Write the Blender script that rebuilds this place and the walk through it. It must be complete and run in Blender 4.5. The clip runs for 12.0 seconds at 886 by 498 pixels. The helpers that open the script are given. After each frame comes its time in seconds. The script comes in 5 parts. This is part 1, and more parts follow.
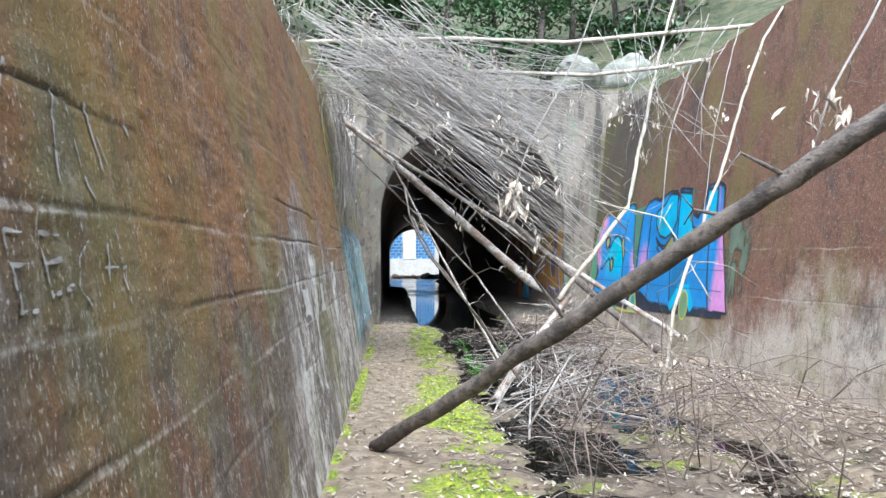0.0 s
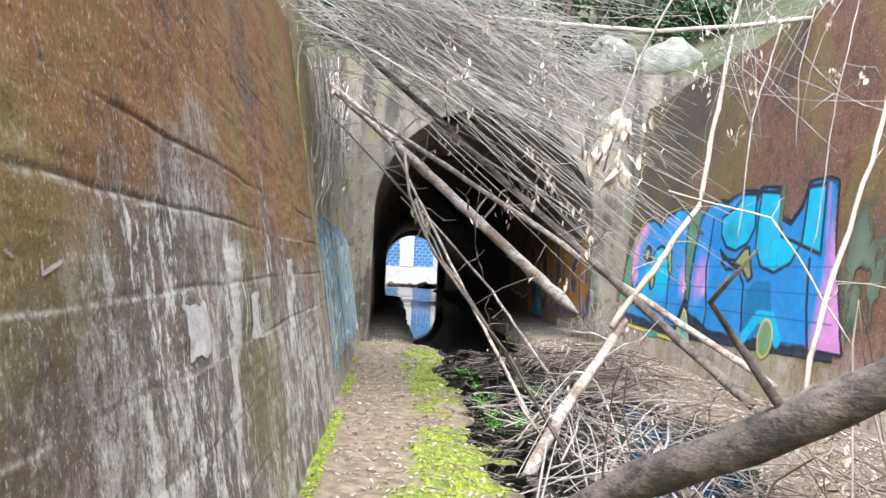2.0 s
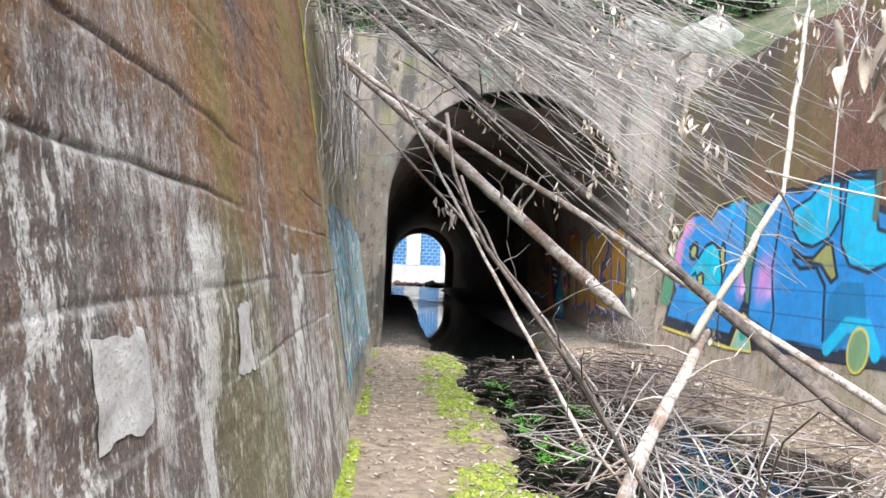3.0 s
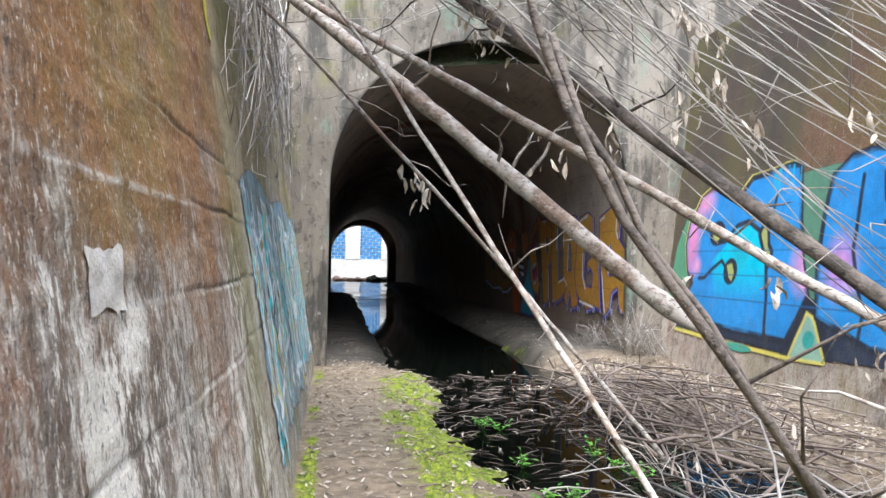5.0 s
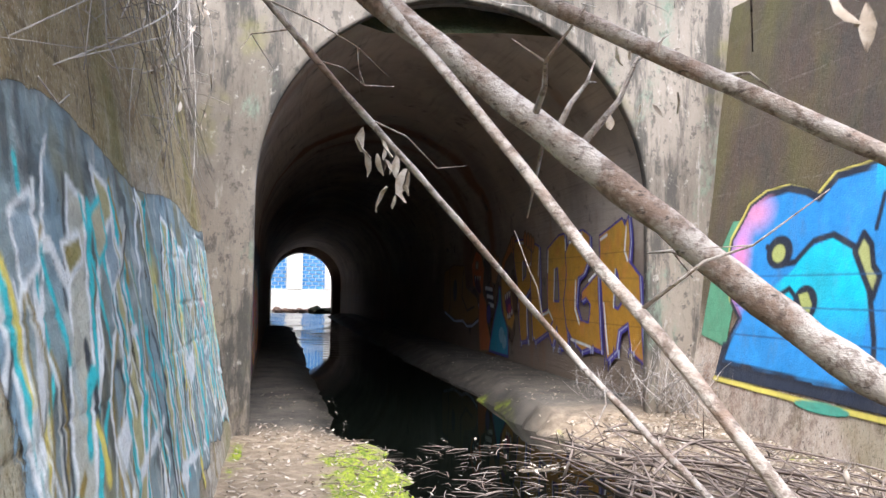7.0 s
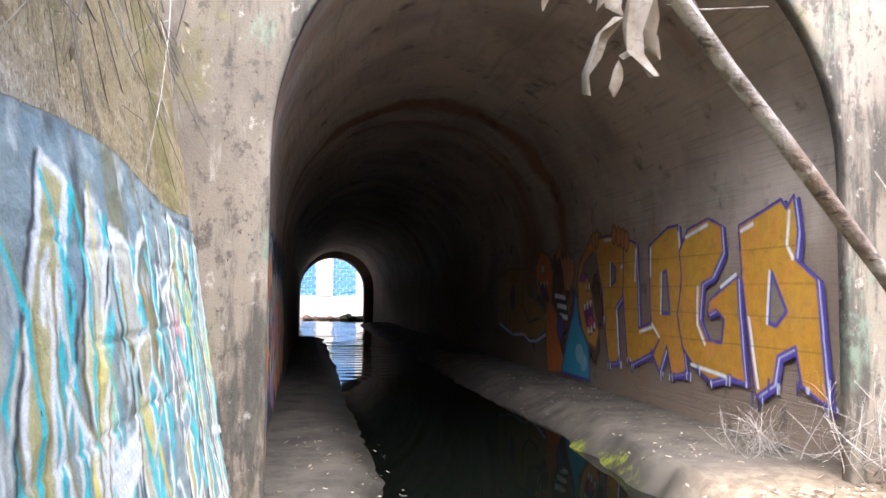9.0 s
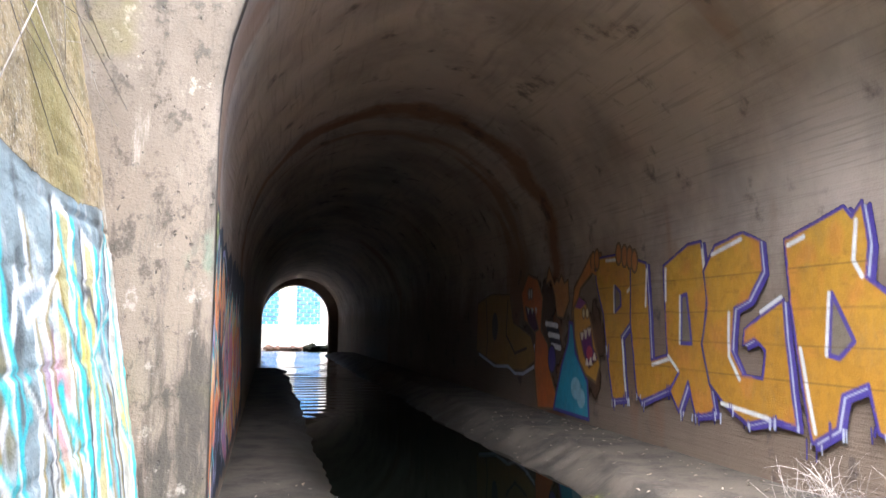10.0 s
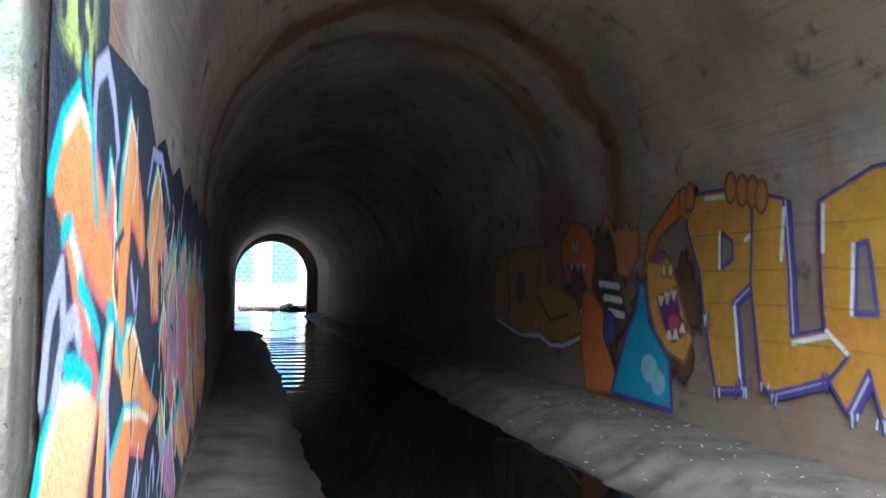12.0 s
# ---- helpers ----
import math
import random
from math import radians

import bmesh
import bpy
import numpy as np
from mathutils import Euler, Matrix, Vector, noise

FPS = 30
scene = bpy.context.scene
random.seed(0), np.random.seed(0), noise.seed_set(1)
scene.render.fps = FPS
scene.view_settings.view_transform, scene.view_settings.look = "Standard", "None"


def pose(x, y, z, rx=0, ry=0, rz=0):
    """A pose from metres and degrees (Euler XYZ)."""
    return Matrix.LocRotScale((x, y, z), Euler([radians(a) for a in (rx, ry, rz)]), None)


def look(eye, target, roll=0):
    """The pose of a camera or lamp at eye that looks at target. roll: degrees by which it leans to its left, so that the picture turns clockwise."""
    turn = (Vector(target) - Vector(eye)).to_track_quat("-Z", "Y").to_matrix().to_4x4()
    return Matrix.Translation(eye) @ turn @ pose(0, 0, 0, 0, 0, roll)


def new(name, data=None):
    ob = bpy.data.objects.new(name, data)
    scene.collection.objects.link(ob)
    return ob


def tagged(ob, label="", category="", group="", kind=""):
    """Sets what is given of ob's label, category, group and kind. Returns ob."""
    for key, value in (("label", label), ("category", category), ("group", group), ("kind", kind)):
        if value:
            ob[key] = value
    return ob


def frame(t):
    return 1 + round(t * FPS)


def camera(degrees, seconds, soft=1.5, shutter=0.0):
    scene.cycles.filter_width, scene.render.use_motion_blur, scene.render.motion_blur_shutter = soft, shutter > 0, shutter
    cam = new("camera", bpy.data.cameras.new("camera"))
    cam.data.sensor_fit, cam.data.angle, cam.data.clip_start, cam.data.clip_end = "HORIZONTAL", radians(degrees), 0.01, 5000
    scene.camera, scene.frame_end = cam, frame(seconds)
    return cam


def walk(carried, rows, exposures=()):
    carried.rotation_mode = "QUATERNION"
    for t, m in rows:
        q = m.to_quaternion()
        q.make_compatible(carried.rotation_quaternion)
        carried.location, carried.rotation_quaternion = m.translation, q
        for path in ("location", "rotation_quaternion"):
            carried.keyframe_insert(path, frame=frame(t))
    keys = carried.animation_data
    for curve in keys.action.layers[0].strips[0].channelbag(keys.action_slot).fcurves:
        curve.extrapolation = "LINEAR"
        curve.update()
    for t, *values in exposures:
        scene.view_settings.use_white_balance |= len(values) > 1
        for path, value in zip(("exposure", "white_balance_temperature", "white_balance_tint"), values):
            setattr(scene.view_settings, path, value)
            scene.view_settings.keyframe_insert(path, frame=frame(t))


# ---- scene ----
cam = camera(58.2, 12.0, shutter=0.1)
METRES, EYE, TILT, LEAN, TURN = 17.0, 1.5, 0.65, 0.0, -3.4
ROWS = [
    (0.0, 0.0, 0.0, 0.0, 0.0, 0.0, -0.0),
    (0.5, -0.0015, 0.0415, 0.0002, -0.44, 0.27, -0.26),
    (1.0, -0.0004, 0.0858, -0.0009, 0.15, 0.98, -0.85),
    (1.5, -0.0036, 0.1283, -0.0032, -1.52, 0.87, -1.85),
    (2.0, -0.0072, 0.1732, -0.0053, -0.18, 0.7, -2.45),
    (2.5, -0.0172, 0.2168, -0.0064, -0.79, 0.25, -2.63),
    (3.0, -0.0238, 0.2577, -0.0071, 0.1, 0.58, -2.54),
    (5.0, -0.0409, 0.4227, -0.0081, -4.4, 0.17, -1.02),
    (5.5, -0.0401, 0.4617, -0.009, -4.31, 0.24, -0.52),
    (6.0, -0.0405, 0.5017, -0.0119, -6.38, 0.14, 0.11),
    (6.5, -0.0395, 0.5409, -0.0109, -7.7, 1.61, -0.33),
    (7.0, -0.0416, 0.5861, -0.0107, -8.41, 2.37, -0.93),
    (7.5, -0.0422, 0.6251, -0.0098, -8.01, 2.26, -1.52),
    (9.5, -0.0523, 0.7878, -0.01, -6.07, 3.49, -0.3),
    (10.0, -0.0538, 0.8279, -0.0116, -8.91, 4.84, -0.56),
    (10.5, -0.0587, 0.8709, -0.0134, -10.01, 4.51, -1.52),
    (11.0, -0.059, 0.9093, -0.0144, -10.47, 3.06, -1.51),
    (11.5, -0.0611, 0.9516, -0.0134, -10.61, 2.53, -0.85),
    (12.0, -0.063, 0.9942, -0.0132, -10.7, 1.92, -0.84),
]
walk(cam, [(t, pose(0, 0, EYE, TILT, LEAN, TURN) @ pose(METRES * x, METRES * y, METRES * z, 90 + pitch, roll, yaw)) for t, x, y, z, yaw, pitch, roll in ROWS], exposures=((0, 1.33, 5400, 3), (2.5, 1.45, 5800, 7), (5.5, 1.47, 5700, 6), (7.5, 1.8, 5950, 12), (9.5, 2.5, 6000, 13), (10.5, 2.85, 6050, 13), (11.2, 2.95, 5850, 9), (11.6, 3.1, 5850, 10), (12, 3.3, 5300, 2)))
# ---- light ----
world = bpy.data.worlds.new("sky")
scene.world = world
world.use_nodes = True
wn, wl = world.node_tree.nodes, world.node_tree.links
sky = wn.new("ShaderNodeTexSky")
sky.sky_type = "NISHITA"
sky.sun_disc = False
sky.sun_elevation, sky.sun_rotation = math.radians(56), math.radians(188)
sky.dust_density = 3.0
wl.new(sky.outputs[0], wn["Background"].inputs[0])
wn["Background"].inputs[1].default_value = 0.15
sun_data = bpy.data.lights.new("sun", "SUN")
sun_data.energy, sun_data.angle, sun_data.color = 4.2, math.radians(75), (1.0, 0.97, 0.94)
sun = new("sun", sun_data)
sun.matrix_world = look((0, 0, 30), (3, 20.0, 0))

# ---- helpers ----
rng = random.Random(7)


def part(name, bm, material, parent=None, label="", smooth=True):
    me = bpy.data.meshes.new(name)
    bm.to_mesh(me)
    bm.free()
    return part_mesh(name, me, material, parent, label, smooth)


def part_mesh(name, me, material, parent=None, label="", smooth=True):
    ob = new(name, me)
    me.materials.append(material)
    me.polygons.foreach_set("use_smooth", [smooth] * len(me.polygons))
    if parent is not None:
        ob.parent = parent
    if label:
        tagged(ob, label)
    return ob


def sheet(name, P, material, parent=None, keep=None, colours=None, layer="paint", smooth=True):
    """A grid mesh from an array of points, rows by columns by 3."""
    n, m = P.shape[:2]
    ids = np.arange(n * m).reshape(n, m)
    q = np.stack([ids[:-1, :-1], ids[:-1, 1:], ids[1:, 1:], ids[1:, :-1]], -1).reshape(-1, 4)
    if keep is not None:
        q = q[keep.reshape(-1)]
    used = np.unique(q)
    back = np.full(n * m, -1)
    back[used] = np.arange(len(used))
    me = bpy.data.meshes.new(name)
    me.from_pydata(P.reshape(-1, 3)[used].tolist(), [], back[q].tolist())
    if colours is not None:
        at = me.color_attributes.new(layer, "FLOAT_COLOR", "POINT")
        at.data.foreach_set("color", colours.reshape(-1, 4)[used].astype(np.float32).ravel())
    return part_mesh(name, me, material, parent, smooth=smooth)


def box(bm, x0, x1, y0, y1, z0, z1, bevel=0.0):
    got = bmesh.ops.create_cube(bm, size=1.0)["verts"]
    for v in got:
        v.co = Vector((x0 + (v.co.x + .5) * (x1 - x0), y0 + (v.co.y + .5) * (y1 - y0), z0 + (v.co.z + .5) * (z1 - z0)))
    if bevel:
        bmesh.ops.bevel(bm, geom=list({e for v in got for e in v.link_edges}), offset=bevel, segments=1, affect="EDGES")


HASH = np.random.RandomState(11).rand(256, 256)


def vnoise(u, v, s):
    """Smooth value noise on arrays, cells of size s."""
    a, b = np.asarray(u) / s, np.asarray(v) / s
    i, j = np.floor(a).astype(int), np.floor(b).astype(int)
    f, g = a - i, b - j
    f, g = f * f * (3 - 2 * f), g * g * (3 - 2 * g)
    h = lambda p, q: HASH[p % 256, q % 256]
    return (h(i, j) * (1 - f) + h(i + 1, j) * f) * (1 - g) + (h(i, j + 1) * (1 - f) + h(i + 1, j + 1) * f) * g


def fnoise(u, v, s):
    return vnoise(u, v, s) * .5 + vnoise(u + 31.7, v + 5.1, s / 2.1) * .3 + vnoise(u + 7.3, v + 57.9, s / 4.3) * .2


def tube_into(verts, faces, pts, radii, sides=6, bump=0.0, seed=0):
    """Adds a tapered round stem along pts to lists of vertices and faces."""
    r = random.Random(seed)
    base = len(verts)
    up = Vector((.31, .52, .8))
    n = len(pts)
    for k in range(n):
        d = (pts[min(k + 1, n - 1)] - pts[max(k - 1, 0)]).normalized()
        a = d.cross(up).normalized()
        b = d.cross(a)
        for s in range(sides):
            w = 2 * math.pi * s / sides
            rr = radii[k] * (1 + r.uniform(-bump, bump))
            verts.append(pts[k] + (a * math.cos(w) + b * math.sin(w)) * rr)
    for k in range(n - 1):
        for s in range(sides):
            t = (s + 1) % sides
            faces.append((base + k * sides + s, base + k * sides + t, base + (k + 1) * sides + t, base + (k + 1) * sides + s))
    faces.append(tuple(base + s for s in range(sides))[::-1])
    faces.append(tuple(base + (n - 1) * sides + s for s in range(sides)))


def mesh_of(name, verts, faces):
    me = bpy.data.meshes.new(name)
    me.from_pydata([tuple(v) for v in verts], [], faces)
    return me


def wander(points, step, amount, seed):
    """A polyline through points, resampled and made crooked."""
    r = random.Random(seed)
    pts = [Vector(p) for p in points]
    out = []
    for a, b in zip(pts, pts[1:]):
        n = max(1, int((b - a).length / step))
        out += [a.lerp(b, k / n) for k in range(n)]
    out.append(pts[-1])
    off = Vector()
    for k in range(1, len(out) - 1):
        off = off * .8 + Vector((r.uniform(-1, 1), r.uniform(-1, 1), r.uniform(-1, 1))) * amount
        out[k] = out[k] + off
    return out


# ---- materials ----
class Nodes:
    def __init__(self, name):
        self.m = bpy.data.materials.new(name)
        self.m.use_nodes = True
        self.t = self.m.node_tree
        self.b = self.t.nodes["Principled BSDF"]
        self.co = self.t.nodes.new("ShaderNodeTexCoord").outputs["Object"]

    def put(self, socket, value):
        if isinstance(value, bpy.types.NodeSocket):
            self.t.links.new(value, socket)
        elif isinstance(value, tuple) and len(value) == 3 and socket.type == "RGBA":
            socket.default_value = (*value, 1)
        else:
            socket.default_value = value

    def noise(self, scale, detail=4, stretch=(1, 1, 1), rough=.6, co=None):
        mp = self.t.nodes.new("ShaderNodeMapping")
        mp.inputs["Scale"].default_value = stretch
        self.t.links.new(co or self.co, mp.inputs[0])
        n = self.t.nodes.new("ShaderNodeTexNoise")
        n.inputs["Scale"].default_value = scale
        n.inputs["Detail"].default_value = detail
        n.inputs["Roughness"].default_value = rough
        self.t.links.new(mp.outputs[0], n.inputs["Vector"])
        return n.outputs[0]

    def ramp(self, fac, a, b):
        n = self.t.nodes.new("ShaderNodeMapRange")
        n.interpolation_type = "SMOOTHSTEP"
        self.put(n.inputs[0], fac)
        n.inputs[1].default_value, n.inputs[2].default_value = a, b
        return n.outputs[0]

    def mix(self, fac, a, b):
        n = self.t.nodes.new("ShaderNodeMix")
        n.data_type = "RGBA"
        self.put(n.inputs[0], fac)
        self.put(n.inputs[6], a)
        self.put(n.inputs[7], b)
        return n.outputs[2]

    def math(self, op, a, b=0.0):
        n = self.t.nodes.new("ShaderNodeMath")
        n.operation = op
        self.put(n.inputs[0], a)
        self.put(n.inputs[1], b)
        return n.outputs[0]

    def axis(self, k):
        n = self.t.nodes.new("ShaderNodeSeparateXYZ")
        self.t.links.new(self.co, n.inputs[0])
        return n.outputs[k]

    def attr(self, name, k=0):
        n = self.t.nodes.new("ShaderNodeAttribute")
        n.attribute_name = name
        return n.outputs[k]

    def done(self, colour, rough=.85, bump=None, strength=.4, dist=.01):
        self.put(self.b.inputs["Base Color"], colour)
        self.put(self.b.inputs["Roughness"], rough)
        if bump is not None:
            n = self.t.nodes.new("ShaderNodeBump")
            n.inputs["Strength"].default_value = strength
            n.inputs["Distance"].default_value = dist
            self.t.links.new(bump, n.inputs["Height"])
            self.t.links.new(n.outputs[0], self.b.inputs["Normal"])
        return self.m


def stained_concrete(name, top, low, rust, moss_amount, z_turn, pale=(.42, .38, .33), streak=.5, fleck_amount=.8):
    """Old cast concrete: rust-brown wash above, grey and white lime runs below, flecks, dark pour lines and moss."""
    k = Nodes(name)
    z = k.axis(2)
    big = k.noise(.5, 6, (1, 1, 1), .65)
    runs = k.noise(2.6, 7, (1, 1, .5), .75)
    thin = k.noise(15.0, 6, (1, 1, .36), .75)
    fleck = k.noise(40, 5, (1, 1, .5), .7)
    blot = k.noise(5.0, 6, (1, 1, .7), .7)
    grain = k.noise(90, 3)
    speck = k.noise(95, 3, (1, 1, .45), .6)
    level = k.math("ADD", z, k.math("MULTIPLY", k.math("SUBTRACT", big, .5), 3.4))
    level = k.math("ADD", level, k.math("MULTIPLY", k.math("SUBTRACT", runs, .5), 1.6))
    c = k.mix(k.ramp(level, z_turn - .5, z_turn + .4), low, top)
    c = k.mix(k.math("MULTIPLY", k.ramp(runs, .48, .66), .8), c, rust)
    c = k.mix(k.math("MULTIPLY", k.ramp(blot, .5, .66), .65), c, tuple(x * .38 for x in top))
    c = k.mix(k.math("MULTIPLY", k.ramp(k.noise(1.1, 6, (1, 1, .6), .7), .54, .68), .7), c, (.05, .042, .035))
    sep = k.t.nodes.new("ShaderNodeSeparateColor")
    k.t.links.new(k.attr("paint", 0), sep.inputs[0])
    lime = sep.outputs[2]
    low_mask = k.math("MULTIPLY", k.ramp(level, z_turn + .35, z_turn - .7), k.math("ADD", k.math("MULTIPLY", lime, .95), .06))
    c = k.mix(k.math("MULTIPLY", k.math("MULTIPLY", low_mask, lime), .16), c, tuple(x * .62 for x in pale))
    scour = k.math("MULTIPLY", k.ramp(k.noise(1.3, 8, (1, 1, .55), .75), .47, .58), k.ramp(k.noise(20, 6, (1, 1, .4), .75), .4, .53))
    c = k.mix(k.math("MULTIPLY", k.math("MULTIPLY", scour, k.math("MULTIPLY", low_mask, lime)), .8), c, pale)
    cluster = k.ramp(k.noise(1.15, 6, (1, 1, .7), .7), .42, .62)
    c = k.mix(k.math("MULTIPLY", k.math("MULTIPLY", k.math("MULTIPLY", k.ramp(thin, .52, .59), cluster), k.math("ADD", low_mask, .06)), streak * 2.0), c, pale)
    c = k.mix(k.math("MULTIPLY", k.math("MULTIPLY", k.ramp(k.noise(1.7, 8, (1, 1, .75), .8), .58, .64), k.math("ADD", low_mask, .08)), streak), c, tuple(x * .9 for x in pale))
    c = k.mix(k.math("MULTIPLY", k.ramp(k.noise(2.4, 7, (1, 1, .5), .75), .54, .62), k.math("MULTIPLY", low_mask, streak * 1.3)), c, pale)
    c = k.mix(k.math("MULTIPLY", k.ramp(fleck, .6, .68), fleck_amount), c, tuple(x * 1.15 for x in pale))
    c = k.mix(k.math("MULTIPLY", k.ramp(speck, .6, .67), fleck_amount), c, tuple(x * 1.2 for x in pale))
    c = k.mix(k.math("MULTIPLY", k.ramp(speck, .42, .35), .6), c, (.035, .026, .018))
    c = k.mix(k.math("MULTIPLY", k.ramp(fleck, .42, .34), .75), c, (.03, .022, .016))
    c = k.mix(k.math("MULTIPLY", k.ramp(k.noise(.9, 6, (1, 1, .6)), .47, .64), moss_amount), c, (.18, .165, .022))
    algae = k.mix(k.ramp(k.noise(1.4, 5, (1, 1, .4)), .4, .65), (.05, .043, .032), (.085, .08, .022))
    c = k.mix(k.math("MULTIPLY", k.attr("paint", 3), k.math("ADD", .55, k.math("MULTIPLY", runs, .5))), c, algae)
    c = k.mix(k.math("MULTIPLY", sep.outputs[0], .75), c, (.02, .016, .012))
    c = k.mix(k.math("MULTIPLY", k.math("MULTIPLY", sep.outputs[1], k.ramp(thin, .4, .55)), .8), c, pale)
    c = k.mix(k.math("MULTIPLY", grain, .3), c, (.06, .05, .04))
    height = k.math("ADD", k.math("MULTIPLY", fleck, .9), k.math("ADD", k.math("MULTIPLY", grain, .35), blot))
    return k.done(c, .88, height, .8, .015)


M_LEFT = stained_concrete("rust_stained_concrete", (.25, .105, .016), (.1, .064, .04), (.17, .062, .016), .42, 1.6, (.66, .6, .51), 1.0, .5)
M_MOSSY = stained_concrete("mossy_concrete", (.38, .29, .15), (.4, .32, .23), (.2, .125, .045), .55, 1.7, (.58, .53, .44), .9)
M_RIGHT = stained_concrete("red_brown_concrete", (.2, .088, .047), (.52, .42, .33), (.19, .085, .045), .4, 1.1, (.55, .47, .39), .6, .5)


def portal_concrete():
    """Grey-brown weathered concrete: tall dark water runs, pale scoured patches, pits and a little grey-green lichen."""
    k = Nodes("grey_lichen_concrete")
    z = k.axis(2)
    big = k.noise(.8, 6, (1, 1, .6), .65)
    runs = k.noise(3.4, 7, (1, 1, .16), .7)
    fine = k.noise(13, 6, (1, 1, .3), .7)
    mott = k.noise(6, 7, (1, 1, .8), .75)
    grain = k.noise(80, 3)
    pits = k.noise(28, 4, (1, 1, .8), .6)
    c = k.mix(k.ramp(big, .36, .64), (.125, .103, .078), (.22, .185, .148))
    c = k.mix(k.math("MULTIPLY", k.ramp(k.math("ADD", z, k.math("MULTIPLY", k.math("SUBTRACT", big, .5), 3)), 2.5, 1.3), .5), c, (.26, .21, .16))
    c = k.mix(k.math("MULTIPLY", k.ramp(runs, .48, .6), .85), c, (.038, .034, .028))
    c = k.mix(k.math("MULTIPLY", k.ramp(runs, .4, .3), .7), c, (.34, .31, .27))
    c = k.mix(k.math("MULTIPLY", k.ramp(mott, .53, .62), .75), c, (.05, .044, .035))
    c = k.mix(k.math("MULTIPLY", k.ramp(mott, .42, .34), .6), c, (.36, .33, .28))
    c = k.mix(k.math("MULTIPLY", k.ramp(fine, .55, .64), .5), c, (.1, .09, .07))
    c = k.mix(k.math("MULTIPLY", k.math("MULTIPLY", k.ramp(k.noise(1.3, 6, (1, 1, .5), .7), .55, .66), k.ramp(mott, .4, .55)), .7), c, (.16, .2, .145))
    c = k.mix(k.math("MULTIPLY", k.ramp(k.noise(.6, 5), .56, .68), .6), c, (.15, .14, .025))
    c = k.mix(k.math("MULTIPLY", k.ramp(pits, .66, .7), .8), c, (.04, .035, .03))
    height = k.math("ADD", k.math("MULTIPLY", grain, .35), k.math("SUBTRACT", mott, k.math("MULTIPLY", k.ramp(pits, .64, .72), .8)))
    return k.done(c, .9, height, .8, .014)


M_PORTAL = portal_concrete()



def tunnel_concrete():
    k = Nodes("tunnel_lining")
    big, grain = k.noise(.7, 6), k.noise(45, 3)
    boards = k.noise(5, 3, (.15, .15, 6))
    c = k.mix(k.ramp(big, .35, .7), (.5, .42, .345), (.3, .25, .21))
    c = k.mix(k.math("MULTIPLY", k.ramp(boards, .5, .75), .4), c, (.14, .12, .1))
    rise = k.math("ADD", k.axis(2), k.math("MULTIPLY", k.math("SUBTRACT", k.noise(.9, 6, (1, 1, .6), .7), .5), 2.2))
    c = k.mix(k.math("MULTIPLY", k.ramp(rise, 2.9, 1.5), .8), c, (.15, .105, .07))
    ring = k.noise(.62, 4, (.3, 1, .3))
    c = k.mix(k.math("MULTIPLY", k.ramp(ring, .58, .68), .55), c, (.23, .1, .04))
    band = k.math("ABSOLUTE", k.math("ADD", k.math("SUBTRACT", k.axis(1), 25.9), k.math("MULTIPLY", k.noise(1.2, 5), 1.2)))
    c = k.mix(k.math("MULTIPLY", k.ramp(band, .42, .08), .75), c, (.2, .075, .025))
    c = k.mix(k.math("MULTIPLY", k.ramp(k.noise(2.2, 6), .58, .72), .7), c, (.05, .045, .045))
    return k.done(c, .9, k.math("ADD", grain, k.math("MULTIPLY", boards, 1.2)), .5, .012)


M_TUNNEL = tunnel_concrete()


def ground_material():
    k = Nodes("path_earth_and_moss")
    grain, mid = k.noise(70, 4), k.noise(9, 5)
    soil = k.mix(k.ramp(mid, .35, .7), (.165, .12, .078), (.31, .24, .165))
    soil = k.mix(k.math("MULTIPLY", k.ramp(grain, .55, .7), .5), soil, (.1, .07, .05))
    slab = k.mix(k.ramp(k.noise(2, 6, (1, 1, 1), .7), .4, .65), (.115, .097, .076), (.05, .044, .037))
    sep = k.t.nodes.new("ShaderNodeSeparateColor")
    k.t.links.new(k.attr("paint", 0), sep.inputs[0])
    c = k.mix(sep.outputs[2], soil, slab)
    c = k.mix(sep.outputs[1], c, (.017, .015, .011))
    green = k.mix(k.ramp(k.noise(30, 4), .3, .7), (.07, .105, .008), (.29, .32, .022))
    patchy = k.math("ADD", k.math("MULTIPLY", k.math("SUBTRACT", mid, .5), 1.6), k.math("MULTIPLY", k.math("SUBTRACT", k.noise(3, 6, (1, 1, 1), .75), .5), 2.0))
    c = k.mix(k.math("MULTIPLY", k.ramp(k.math("ADD", sep.outputs[0], patchy), .38, .95), .9), c, green)
    return k.done(c, k.math("SUBTRACT", .92, k.math("MULTIPLY", sep.outputs[1], .45)), k.math("ADD", grain, mid), .7, .02)


M_GROUND = ground_material()


def plain(name, a, b, scale=8, rough=.8, stretch=(1, 1, 1), bump=.4, dist=.01, metal=0.0, own=.0):
    k = Nodes(name)
    n = k.noise(scale, 5, stretch)
    f = k.noise(scale * 6, 3, stretch)
    c = k.mix(k.ramp(n, .35, .68), a, b)
    if own:
        info = k.t.nodes.new("ShaderNodeNewGeometry")
        c = k.mix(k.math("MULTIPLY", info.outputs["Random Per Island"], own), c, tuple(x * .25 for x in a))
    c = k.mix(k.math("MULTIPLY", k.ramp(f, .52, .72), .5), c, tuple(x * .45 for x in a))
    k.b.inputs["Metallic"].default_value = metal
    return k.done(c, rough, k.math("ADD", n, f), bump, dist)



